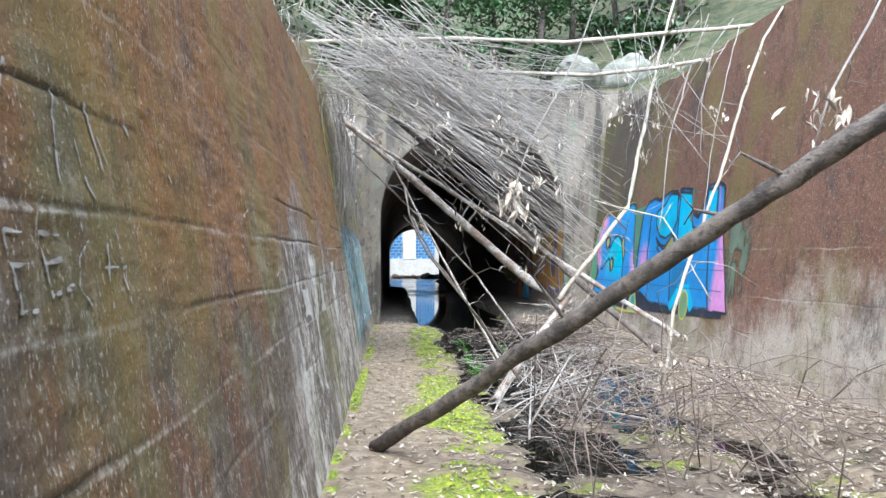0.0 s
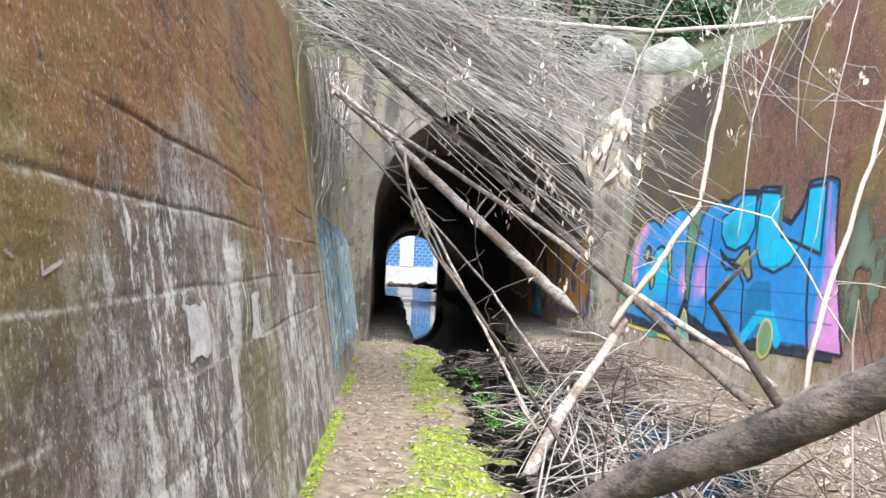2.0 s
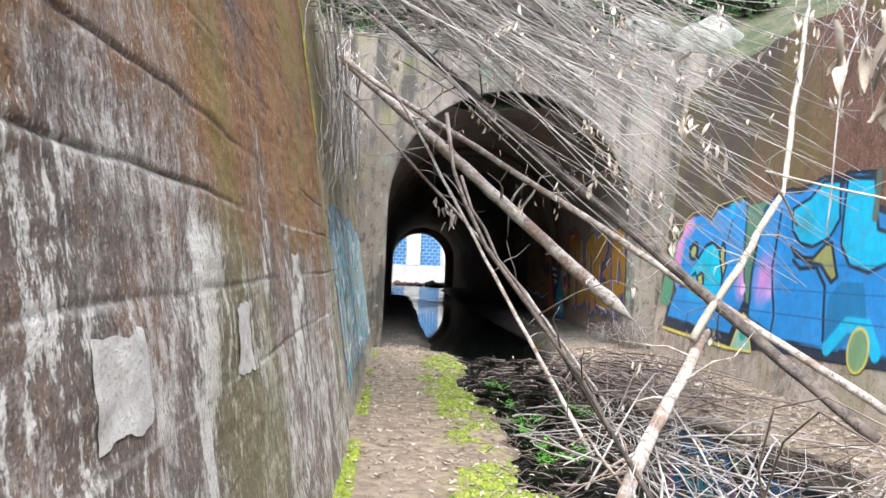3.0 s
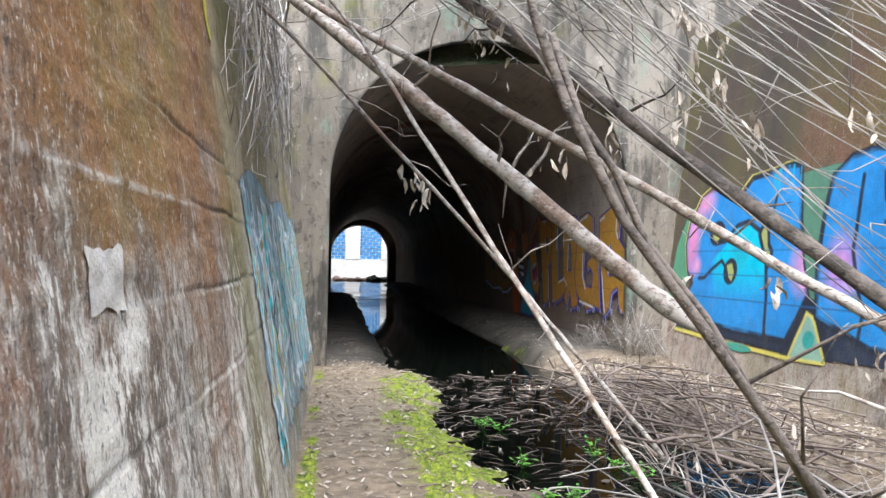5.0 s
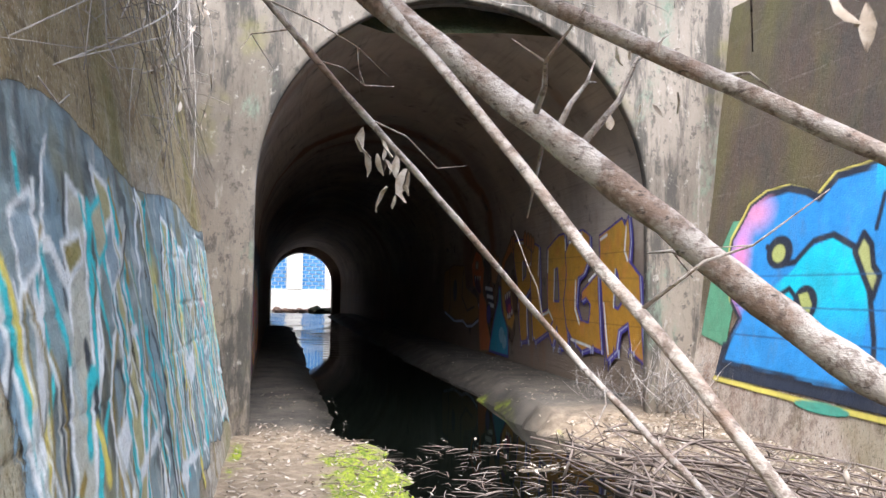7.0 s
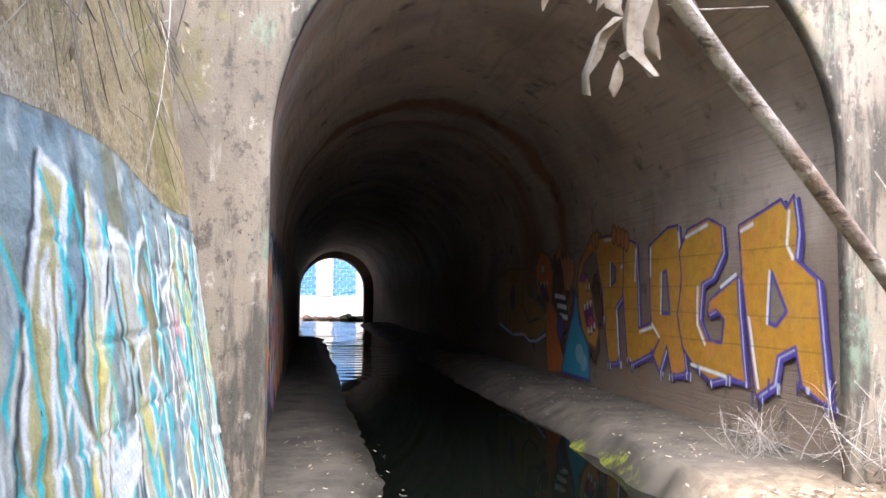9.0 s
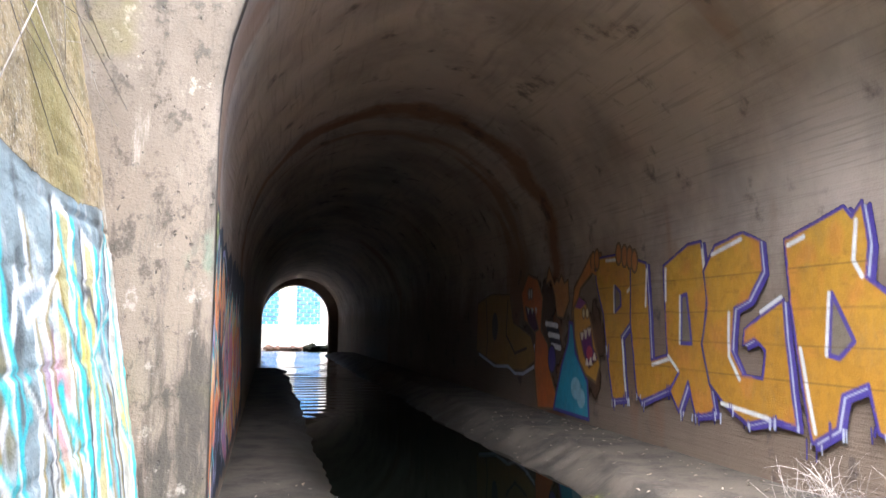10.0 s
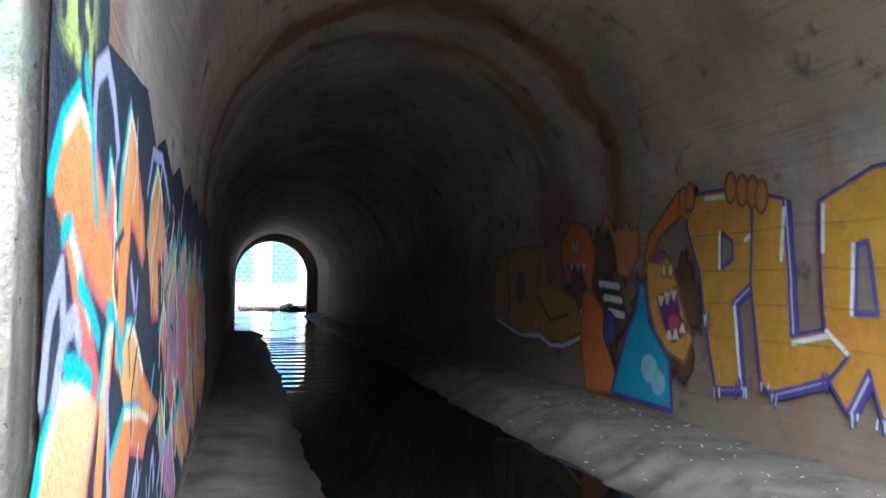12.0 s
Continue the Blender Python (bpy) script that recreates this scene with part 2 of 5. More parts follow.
def bark(name, pale, mid, scar):
    """Weathered bark: pale scoured skin, darker rough patches, small scars."""
    k = Nodes(name)
    patch, mid_n, grain, knots = k.noise(3.2, 6, (1, 1, 1), .7), k.noise(17, 6, (1, 1, 1), .7), k.noise(70, 4), k.noise(26, 3, (.5, .5, 1.4))
    c = k.mix(k.ramp(patch, .44, .6), pale, mid)
    c = k.mix(k.math("MULTIPLY", k.ramp(mid_n, .5, .62), .75), c, tuple(x * .5 for x in mid))
    c = k.mix(k.math("MULTIPLY", k.ramp(mid_n, .42, .34), .6), c, tuple(min(x * 1.25, .7) for x in pale))
    c = k.mix(k.math("MULTIPLY", k.ramp(knots, .62, .68), .8), c, scar)
    c = k.mix(k.math("MULTIPLY", grain, .3), c, scar)
    return k.done(c, .85, k.math("ADD", mid_n, k.math("ADD", k.math("MULTIPLY", grain, .5), k.math("MULTIPLY", knots, .6))), .9, .014)


M_BARK = bark("weathered_bark", (.5, .44, .38), (.27, .185, .135), (.06, .045, .035))
M_DARKBARK = bark("dark_bark", (.17, .135, .11), (.07, .055, .045), (.022, .018, .015))
M_PALE = plain("bleached_wood", (.28, .24, .18), (.44, .39, .31), 5, .7, (1, 1, 1), .3, .006)
M_CANE = plain("dry_canes", (.38, .33, .29), (.66, .6, .54), 3, .85, (1, 1, 1), .2, .004, 0, .8)
M_CANE_DARK = plain("damp_twigs", (.2, .145, .115), (.38, .3, .25), 3, .85, (1, 1, 1), .2, .004, 0, .7)
M_DEADLEAF = plain("dry_leaves", (.38, .3, .22), (.64, .56, .47), 12, .8, (1, 1, 1), .2, .004, 0, .45)
M_LEAF = plain("green_leaves", (.03, .075, .015), (.075, .15, .04), 1.2, .55, (1, 1, 1), .1, .004, 0, .6)
M_HILL = plain("leafy_hillside", (.035, .045, .015), (.1, .09, .045), 2.2, .95, (1, 1, 1), .8, .08)
M_ROCK = plain("pale_boulder", (.13, .125, .09), (.25, .245, .21), 3, .9, (1, 1, 1), .7, .03)
M_WHITE = plain("white_render", (.72, .7, .66), (.84, .83, .8), 1.5, .85)
M_BLUE = plain("blue_painted_block", (.04, .2, .5), (.14, .38, .7), 3, .6)
M_RUBBLE = plain("broken_brick", (.22, .12, .08), (.36, .24, .18), 7, .9, (1, 1, 1), .7, .02)
M_MOSS = plain("bright_moss", (.08, .12, .008), (.29, .32, .022), 14, .9, (1, 1, 1), .6, .01)
M_HERB = plain("fresh_weed", (.08, .25, .02), (.2, .45, .05), 10, .6)
M_PATCH = plain("cement_patch", (.42, .38, .32), (.55, .5, .44), 14, .9, (1, 1, 1), .6, .006)


def water_material():
    k = Nodes("still_dark_water")
    n = k.noise(5, 3, (1, 1, 1))
    k.b.inputs["IOR"].default_value = 1.33
    k.b.inputs["Specular IOR Level"].default_value = .38
    far = k.ramp(k.axis(1), 32.0, 46.0)
    h = k.math("MULTIPLY", k.noise(1.6, 3, (.35, 2.0, 1)), k.math("ADD", k.math("MULTIPLY", far, .3), .04))
    return k.done(k.mix(n, (.0015, .002, .0015), (.003, .004, .003)), .03, h, .5, .03)


M_WATER = water_material()


def paint_material():
    """Spray paint on the wall: colour from the mural, worn through where it has flaked."""
    k = Nodes("spray_paint")
    a = k.attr("paint", 0)
    al = k.t.nodes.new("ShaderNodeAttribute")
    al.attribute_name = "paint"
    worn = k.noise(7, 6, (1, 1, .5), .7)
    fine = k.noise(55, 3)
    c = k.mix(k.math("MULTIPLY", k.ramp(worn, .48, .75), .22), a, (.2, .17, .13))
    c = k.mix(k.math("MULTIPLY", fine, .14), c, (.08, .07, .06))
    cover = k.math("SUBTRACT", al.outputs["Alpha"], k.math("MULTIPLY", k.ramp(worn, .5, .8), .6))
    k.put(k.b.inputs["Alpha"], k.ramp(cover, .3, .5))
    return k.done(c, .6, k.math("ADD", fine, k.noise(16, 5)), .6, .008)


M_PAINT = paint_material()

# ---- the large structure ----
SEAMS = (.42, .74, 1.04, 1.33, 1.62, 1.87, 2.2, 2.52, 2.85, 3.2, 3.55, 3.9, 4.25)


def seams(y, z, seed):
    """How far a point lies in a pour line's groove, and on the pale lip under it, 0 to 1."""
    groove, lip = np.zeros_like(y + z), np.zeros_like(y + z)
    for k, s in enumerate(SEAMS):
        line = s + (vnoise(y + 13 * k, y * 0 + seed, 1.3) - .5) * .03 + (vnoise(y + 3 * k, y * 0 + seed, .17) - .5) * .016
        open_ = np.clip(vnoise(y + 5 * k, y * 0 + 2 * seed, 1.4) * 2.4 - .9, .0, 1) * (1 if 2 <= k <= 5 else .3) * (1 if seed < 40 else .45)
        d = (z - line) / .0075
        groove = np.maximum(groove, open_ * np.exp(-d * d))
        lip = np.maximum(lip, (1 if 2 <= k <= 4 else .25) * np.clip(vnoise(y + 9 * k, y * 0 + seed, .8) * 2 - .8, 0, 1) * np.exp(-((d + 1.6) / .9) ** 2))
    return groove, lip


def relief(y, z, seed, depth=.011):
    """Unevenness of cast concrete: broad waves, pits, and a groove and lip at every pour line."""
    groove, lip = seams(y, z, seed)
    return (fnoise(y + seed, z, .9) - .5) * .035 + (fnoise(y * 1.0, z * 1.7 + seed, .16) - .5) * .02 - depth * groove * (.5 + .5 * (seed < 40)) + .002 * lip


def left_x(y, z):
    """The face of the left wing wall; the older stretch ahead of y 11.05 stands a little back."""
    back = np.where(y > 11.05, .035, 0.0)
    return -.47 - .165 * z - back + relief(y, z, 3)


def right_x(y, z):
    groove, lip = seams(y, z, 41)
    return 4.3 + .12 * z - (fnoise(y + 41, z, .9) - .5) * .035 + .004 * groove


def wing_wall(name, face, y0, y1, z0, z1, away, material, label, step=.05, top=None, seed=3):
    """A solid wall: an uneven face, a broken top edge, a back and ends."""
    ys = np.arange(y0, y1 + step * .5, step * 1.6)
    ys[-1] = y1
    zs = np.arange(z0, z1 + .001, .0095)
    Y, Z = np.meshgrid(ys, zs)
    if top is not None:
        t = top(Y)
        Z = z0 + (Z - z0) * (t - z0) / (z1 - z0)
    X = face(Y, Z)
    P = np.stack([X, Y, Z], -1)
    lip = P[-1:].copy()
    lip[..., 0] += .5 * away
    foot = lip.copy()
    foot[..., 2] = z0
    lead = P[-1:].copy()
    lead[..., 0] += .03 * away
    lead[..., 2] += .015
    P = np.concatenate([P, lead, lip, foot])
    cols = np.zeros(P.shape[:2] + (4,))
    g, l = seams(Y, Z, seed)
    cols[:g.shape[0], :, 0], cols[:g.shape[0], :, 1] = g, l
    # algae-darkened stretch beside the tunnel mouth
    if seed > 40:
        cols[:g.shape[0], :, 3] = np.clip((Y - 13.6 + 2.2 * (fnoise(Y, Z * .5, 1.1) - .5)) / 1.2, 0, 1) * np.clip((Z - .9 + .8 * (fnoise(Y, Z, .5) - .5)) / .6, 0, 1)
    # lime-bleached stretch of the wall, ragged at its edges
    cols[:g.shape[0], :, 2] = np.clip((Y - 3.6 + 2.4 * (fnoise(Y, Z, 1.2) - .5)) / 1.6, 0, 1) if seed < 40 else .8
    ob = sheet(name, P, material, colours=cols)
    ends = bmesh.new()
    for col in (0, -1):
        bv = [ends.verts.new(P[k, col]) for k in range(P.shape[0])]
        ends.faces.new(bv if col == 0 else bv[::-1])
    part("wall_end", ends, material, ob, smooth=False)
    return tagged(ob, label, "wall", kind="structure")


wing_wall("wall_left", left_x, -9, 11.05, -.3, 3.8, -1, M_LEFT, "rust-brown stained cast concrete retaining wall with pour lines", .045,
          lambda y: 3.8 + .06 * (vnoise(y, y * 0, .8) - .5))
wing_wall("wall_left_mossy", left_x, 11.054, 18.0, -.3, 4.6, -1, M_MOSSY, "mossy weathered concrete wall beside the tunnel mouth", .045,
          lambda y: 4.5 + .25 * (vnoise(y, y * 0, .6) - .5))
wing_wall("wall_right", right_x, -9, 18.0, -.3, 4.65, 1, M_RIGHT, "red-brown concrete retaining wall with pale worn foot", .05,
          lambda y: 4.64 + .1 * (vnoise(y, y * 0, .7) - .5), 41)


def arch(cx, r, spring, floor, n=28):
    """Outline of a round arch, from the left foot over the crown to the right foot."""
    out = [(cx - r, floor + (spring - floor) * k / 8) for k in range(8)]
    out += [(cx - r * math.cos(math.pi * k / n), spring + r * math.sin(math.pi * k / n)) for k in range(n + 1)]
    out += [(cx + r, spring - (spring - floor) * k / 8) for k in range(1, 9)]
    return out


def pierced_wall(name, outline, y0, y1, x0, x1, z0, z1, material, label, seed, rings=12):
    """A thick wall across the way with an arched opening through it; the front is a net from the arch out to the wall's edge."""
    n = len(outline)
    cx, cz = sum(p[0] for p in outline) / n, 1.6
    rows = []
    for k in range(rings + 1):
        f = k / rings
        row = []
        for i, (x, z) in enumerate(outline):
            if i < 8:
                ex, ez = x0, z
            elif i >= n - 8:
                ex, ez = x1, z
            else:
                dx, dz = x - cx, z - cz
                s = min((x1 - cx) / dx if dx > 1e-6 else 1e9, (x0 - cx) / dx if dx < -1e-6 else 1e9, (z1 - cz) / dz if dz > 1e-6 else 1e9)
                ex, ez = cx + dx * s, cz + dz * s
            row.append((x + (ex - x) * f, z + (ez - z) * f))
        rows.append(row)
    A = np.array(rows)
    Yf = y0 + (fnoise(A[..., 0] + seed, A[..., 1], .5) - .5) * .05
    front = np.stack([A[..., 0], Yf, A[..., 1]], -1)
    edge = front[:1].copy()
    edge[..., 1] += .03
    deep = front[:1].copy()
    deep[..., 1] = y1
    back = front.copy()
    back[..., 1] = y1
    P = np.concatenate([front[::-1], edge, deep, back[1:]])
    cols = np.zeros(P.shape[:2] + (4,))
    cols[..., 2] = np.clip(fnoise(P[..., 0] + seed, P[..., 2], .9) * 2 - .3, 0, 1)
    ob = sheet(name, P, material, colours=cols)
    return tagged(ob, label, "wall", kind="structure")


PORTAL = arch(1.75, 2.09, 2.4, -.3)
pierced_wall("portal_wall", PORTAL, 18.0, 18.12, -2.2, 6.2, -.3, 5.35, M_PORTAL, "grey lichen-stained concrete tunnel portal with round arch", 5, 40)

# tunnel lining: flush with the portal on the path side, stepping out on the ledge side, narrowing towards the far mouth
def lining_left(y):
    return -.35 - .1 * np.clip((y - 18.1) / 2.5, 0, 1) - .02 * (y - 18) / 42


def lining_right(y):
    return 4.12 - .32 * (y - 18.1) / 42


prof = arch(0, 1, 0, -1, 40)
ys = np.concatenate([np.arange(18.12, 30, .1), np.arange(30, 60.2, .5)])
TP = []
for y in ys:
    a, b, f = float(lining_left(y)), float(lining_right(y)), (y - 18.1) / 42
    spring = 2.4 - .5 * f
    row = []
    for i, (x, z) in enumerate(prof):
        zz = spring + z * (b - a) / 2 if z > 0 else -.35 + (spring + .35) * (z + 1)
        row.append(((a + b) / 2 + x * (b - a) / 2, y, zz))
    TP.append(row)
TP = np.array(TP)
arc = np.cumsum(np.hypot(np.diff(TP[0, :, 0], prepend=TP[0, 0, 0]), np.diff(TP[0, :, 2], prepend=TP[0, 0, 2])))
A2, Y2 = np.meshgrid(arc, ys)
bumpy = (fnoise(Y2, A2 + 9, 1.4) - .5) * .06 + (fnoise(Y2 * .3, A2, .22) - .5) * .03
joint = np.exp(-((Y2 - 26.2) / .05) ** 2) * .03 + np.exp(-((Y2 - 34.0) / .05) ** 2) * .03
inward = np.stack([1.84 - TP[..., 0], TP[..., 1] * 0, np.maximum(0, 0 * TP[..., 2]) + (1.9 - TP[..., 2]) * .5], -1)
inward /= np.linalg.norm(inward, axis=-1, keepdims=True)
flat_side = np.clip((TP[..., 2] - 2.2) / .3, 0, 1)
TP = TP + inward * (bumpy * (.25 + .75 * flat_side) - joint)[..., None]
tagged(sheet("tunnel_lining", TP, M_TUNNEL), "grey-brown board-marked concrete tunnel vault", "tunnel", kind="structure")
pierced_wall("far_portal_wall", arch(1.42, 1.85, 1.8, -.35), 59.9, 60.6, -1.6, 5.5, -.35, 5.0, M_TUNNEL, "concrete wall round the far tunnel mouth", 15)


# ---- ground ----
def ground_z(x, y):
    """Path on the left, wet channel in the middle, leaf bank (outside) or raised ledge (inside) on the right."""
    wob = (fnoise(x * 0 + 3, y, 1.1) - .5)
    wob2 = (fnoise(x * 0 + 23, y, .9) - .5)
    inside = np.clip((y - 17.6) / .8, 0, 1)
    edge_l = .78 + wob * (.5 - .3 * inside) - .05 * inside
    left = np.clip((edge_l + .3 + .25 * (1 - .7 * inside) * (fnoise(x, y, .35) - .5) - x) / (.6 + .25 * inside), 0, 1)
    bank = np.clip((x - (2.45 + wob2 * 1.2 + .8 * np.exp(-((y - 10.9) / 1.1) ** 2))) / 1.0, 0, 1)
    ledge_at = 2.62 + wob2 * .5 + np.clip((y - 19) / 4, 0, 1) * -.12
    ledge = np.clip((x - ledge_at + .1) / (.3 + .5 * np.clip((y - 19.5) / 3, 0, 1)), 0, 1)
    right = bank * .3 * (1 - inside) + ledge * .38 * inside
    fade = np.clip((y - 41) / 4, 0, 1)
    far = np.clip((y - 52) / 6, 0, 1)
    left = left * (1 - fade * .8)
    bed = (.075 + .04 * np.clip((9.4 - y) / 1.5, 0, 1) + .09 * (fnoise(x + 5, y + 2, .8) - .5) * 2 + .05 * (fnoise(x, y, .2) - .5)) * (1 - inside) * (x < 3.2)
    mix = left * left * (3 - 2 * left)
    z = -.2 + mix * .2 + np.maximum(right, bed * (1 - mix))
    z = z + (fnoise(x, y, .5) - .5) * .05 * (1 - .75 * inside) + (fnoise(x, y, .13) - .5) * .02 * (1 - .5 * inside)
    return z * (1 - far) + far * (-.16 + (fnoise(x, y, .8) - .4) * .25)


def ground_colours(x, y, z):
    moss = np.exp(-((x - (.66 + .5 * (fnoise(x * 0, y, 1.3) - .5))) / .46) ** 2) * 1.1
    moss = np.maximum(moss, np.exp(-((x + .42) / .08) ** 2) * .8)
    moss = np.maximum(moss, np.clip(fnoise(x + 40, y, .9) * 2.6 - 1.45, 0, .8) * (x > 2.2))
    moss = moss * np.clip(fnoise(x + 3, y + 8, .55) * 3.4 - .75, .1, 1.2) * np.clip((18.2 - y) / 1.2, 0, 1)
    moss = np.maximum(moss, .9 * np.exp(-((y - 20.3) / 1.3) ** 2) * np.exp(-((x - 2.62) / .16) ** 2))
    inside = np.clip((y - 17.6) / .8, 0, 1)
    wet = np.clip((-.045 + .035 * inside + .05 * inside * (fnoise(x + 9, y, .5) - .5) - z) / (.05 + .05 * inside), 0, 1)
    moss = np.maximum(moss, np.clip(fnoise(x + 60, y + 4, .45) * 3.6 - 1.9, 0, .9) * (x > .9) * (x < 2.6) * np.clip((13 - y) / 2, 0, 1))
    wet = np.maximum(wet, np.clip((fnoise(x + 77, y, .7) - .5) * 3, 0, 1) * (x > .95) * .5 * (y < 18))
    damp = np.clip((x - .08 - .5 * (fnoise(x + 5, y, .9) - .5)) / .4, 0, 1) * np.clip((2.92 - x + .5 * (fnoise(x + 15, y, .7) - .5)) / .35, 0, 1)
    wet = np.maximum(wet, damp * inside * .9)
    slab = np.clip((y - 17.9) / .8, 0, 1)
    return np.stack([moss * (z > -.095), wet, slab, np.ones_like(x)], -1)


gx = np.concatenate([np.arange(-.6, 1.2, .035), np.arange(1.2, 4.45, .05)])
gy = np.concatenate([np.arange(-9, 2, .25), np.arange(2, 24, .05), np.arange(24, 61, .2)])
GX, GY = np.meshgrid(gx, gy)
GZ = ground_z(GX, GY)
ground = sheet("ground", np.stack([GX, GY, GZ], -1), M_GROUND, colours=ground_colours(GX, GY, GZ))
tagged(ground, "earth path with bright moss, leaf litter and wet channel", "ground", kind="structure")
fx, fy = np.meshgrid(np.linspace(-14, 18, 60), np.linspace(60.6, 84, 50))
tagged(sheet("ground_far_yard", np.stack([fx, fy, -.12 + (fnoise(fx, fy, 1.2) - .5) * .2], -1), plain("bright_gravel", (.2, .18, .15), (.3, .27, .23), 6, .95)),
       "pale gravel yard beyond the tunnel", "ground", kind="structure")
wx, wy = np.meshgrid(np.linspace(-.7, 4.4, 26), np.concatenate([np.linspace(-9, 20, 24), np.arange(20.06, 60.2, .06)]))
ripple = np.clip((wy - 27) / 10, 0, 1) * .011 * np.sin(wy * 9 + 1.5 * wx + 9 * fnoise(wx, wy * .4, 1.5) + 9 * fnoise(wx, wy, 4.0)) * (.4 + fnoise(wx, wy, 1.1))
tagged(sheet("water", np.stack([wx, wy, -.075 + ripple], -1), M_WATER), "still dark shallow water in the channel", "water", kind="structure")


# ---- hillside above the cutting ----
def hill_z(x, y):
    out = np.maximum(np.maximum(-1.3 - x, x - 5.2), 0)
    over = np.clip((y - 18.3) / 20, 0, 1.6)
    z = 4.2 + out * .38 + over * 8.5 + np.clip(y - 18.3, 0, .8) * .9
    z = np.where(y > 52, z * np.clip((64 - y) / 10, .25, 1), z)
    return z + (fnoise(x, y, 3.0) - .5) * 1.0 * np.clip(out / 2 + over * 2, .15, 1) + (fnoise(x, y, .6) - .5) * .25


hx, hy = np.meshgrid(np.concatenate([np.linspace(-45, -1.35, 40), np.linspace(-.8, 5.0, 14), np.linspace(5.25, 48, 40)]), np.concatenate([np.linspace(-30, 18.35, 60), np.linspace(18.9, 60.4, 60)]))
keep = np.ones((hx.shape[0] - 1, hx.shape[1] - 1), bool)
cxm, cym = (hx[:-1, :-1] + hx[1:, 1:]) / 2, (hy[:-1, :-1] + hy[1:, 1:]) / 2
keep &= ~((cxm > -1.34) & (cxm < 5.2) & (cym < 18.34))
HZ = hill_z(hx, hy)
inner = (hy < 18.36) & (((hx > -1.4) & (hx < -1.3)) | ((hx > 5.2) & (hx < 5.3)))
HZ = np.where(inner, np.where(hx < 0, 3.7, 4.5), HZ)
tagged(sheet("hillside", np.stack([hx, hy, HZ], -1), M_HILL, keep=keep), "leafy earth hillside above the cutting", "hill", kind="structure")

# unseen bank added behind the start; keeps low sky light out of the deep tunnel
bx, bz = np.meshgrid(np.linspace(-16, 20, 70), np.linspace(0, 1, 24))
tagged(sheet("unseen_light_bank", np.stack([bx, -8.6 - bz * 7, -.2 + bz * 11.5 + (fnoise(bx, bz * 5, .8) - .5) * .4], -1), M_HILL),
       "unseen earth bank added to keep low light out of the tunnel", "bank", kind="structure")


# ---- beyond the far mouth ----
def far_building():
    root = tagged(new("far_building"), "white building with blue painted block panels beyond the tunnel", "building")
    bm = bmesh.new()
    box(bm, -9, 14, 70.3, 71, -.2, 1.4, .02)
    part("plinth", bm, M_WHITE, root, smooth=False)
    bm = bmesh.new()
    box(bm, -9, 14, 70.55, 71, 1.4, 9, .02)
    part("wall", bm, M_WHITE, root, smooth=False)
    for x in (-2.35, .66, 3.5, 6.6):
        bm = bmesh.new()
        box(bm, x, x + 1.12, 70.25, 70.55, 1.4, 8.6, .02)
        part("pillar", bm, M_WHITE, root, smooth=False)
    bm = bmesh.new()
    box(bm, -9.1, 14.1, 70.1, 71.2, 9, 9.3, .02)
    part("roof", bm, M_WHITE, root, smooth=False)
    bm = bmesh.new()
    box(bm, 0, .5, 0, .06, 0, .26, .012)
    me = bpy.data.meshes.new("block")
    bm.to_mesh(me)
    bm.free()
    me.materials.append(M_BLUE)
    for x0, x1 in ((-1.2, .64), (1.8, 3.48)):
        for row in range(14):
            x = x0 - (.25 if row % 2 else 0)
            while x < x1 - .02:
                a, b = max(x, x0), min(x + .5, x1)
                if b - a > .06:
                    ob = new("block", me)
                    ob.parent = root
                    ob.location, ob.scale = (a, 70.49, 1.44 + row * .28), ((b - a - .06) / .5, 1, .86)
                x += .5


far_building()
# unseen tall side walls, added so less sky light spills into the far mouth
for x0, x1 in ((-4.2, -3.2), (6.2, 7.2)):
    bm = bmesh.new()
    box(bm, x0, x1, 60.6, 70.2, -.3, 8.8, .04)
    tagged(part("yard_light_blocker", bm, M_TUNNEL, smooth=False), "unseen concrete side wall added to cut sky light at the far mouth", "wall", kind="structure")


def boulder(loc, size, material, label, name="boulder", seed=0):
    r = random.Random(seed)
    bm = bmesh.new()
    bmesh.ops.create_icosphere(bm, subdivisions=3, radius=1)
    off = Vector((r.uniform(0, 50), r.uniform(0, 50), r.uniform(0, 50)))
    for v in bm.verts:
        n = noise.noise(v.co * 1.1 + off) * .35 + noise.noise(v.co * 3 + off) * .12
        v.co = v.co * (1 + n)
        v.co.z = max(v.co.z, -.6)
        v.co = Vector((v.co.x * size[0], v.co.y * size[1], v.co.z * size[2]))
    ob = part(name, bm, material)
    ob.location = loc
    ob.rotation_euler[2] = r.uniform(0, 6)
    return tagged(ob, label, "rock")


boulder((4.75, 20.6, 6.15), (.75, .6, .65), M_ROCK, "pale mossy boulder on the earth above the portal", seed=1)
boulder((6.3, 20.8, 6.2), (.95, .7, .65), M_ROCK, "large pale grey boulder above the portal", seed=2)
for k in range(16):
    boulder((-.3 + rng.random() * 3.8, 60.9 + rng.random() * 4, -.02), (rng.uniform(.12, .34), rng.uniform(.12, .3), rng.uniform(.1, .24)),
            M_RUBBLE, "broken brick rubble at the far tunnel mouth", "rubble_lump", 20 + k)
for k in range(9):
    boulder((2.3 + rng.random() * 1.1, 60.0 + rng.random() * 1.6, .0), (rng.uniform(.25, .5), rng.uniform(.2, .4), rng.uniform(.15, .38)),
            M_HILL, "earth and rubble heap at the far mouth", "earth_heap", 60 + k)


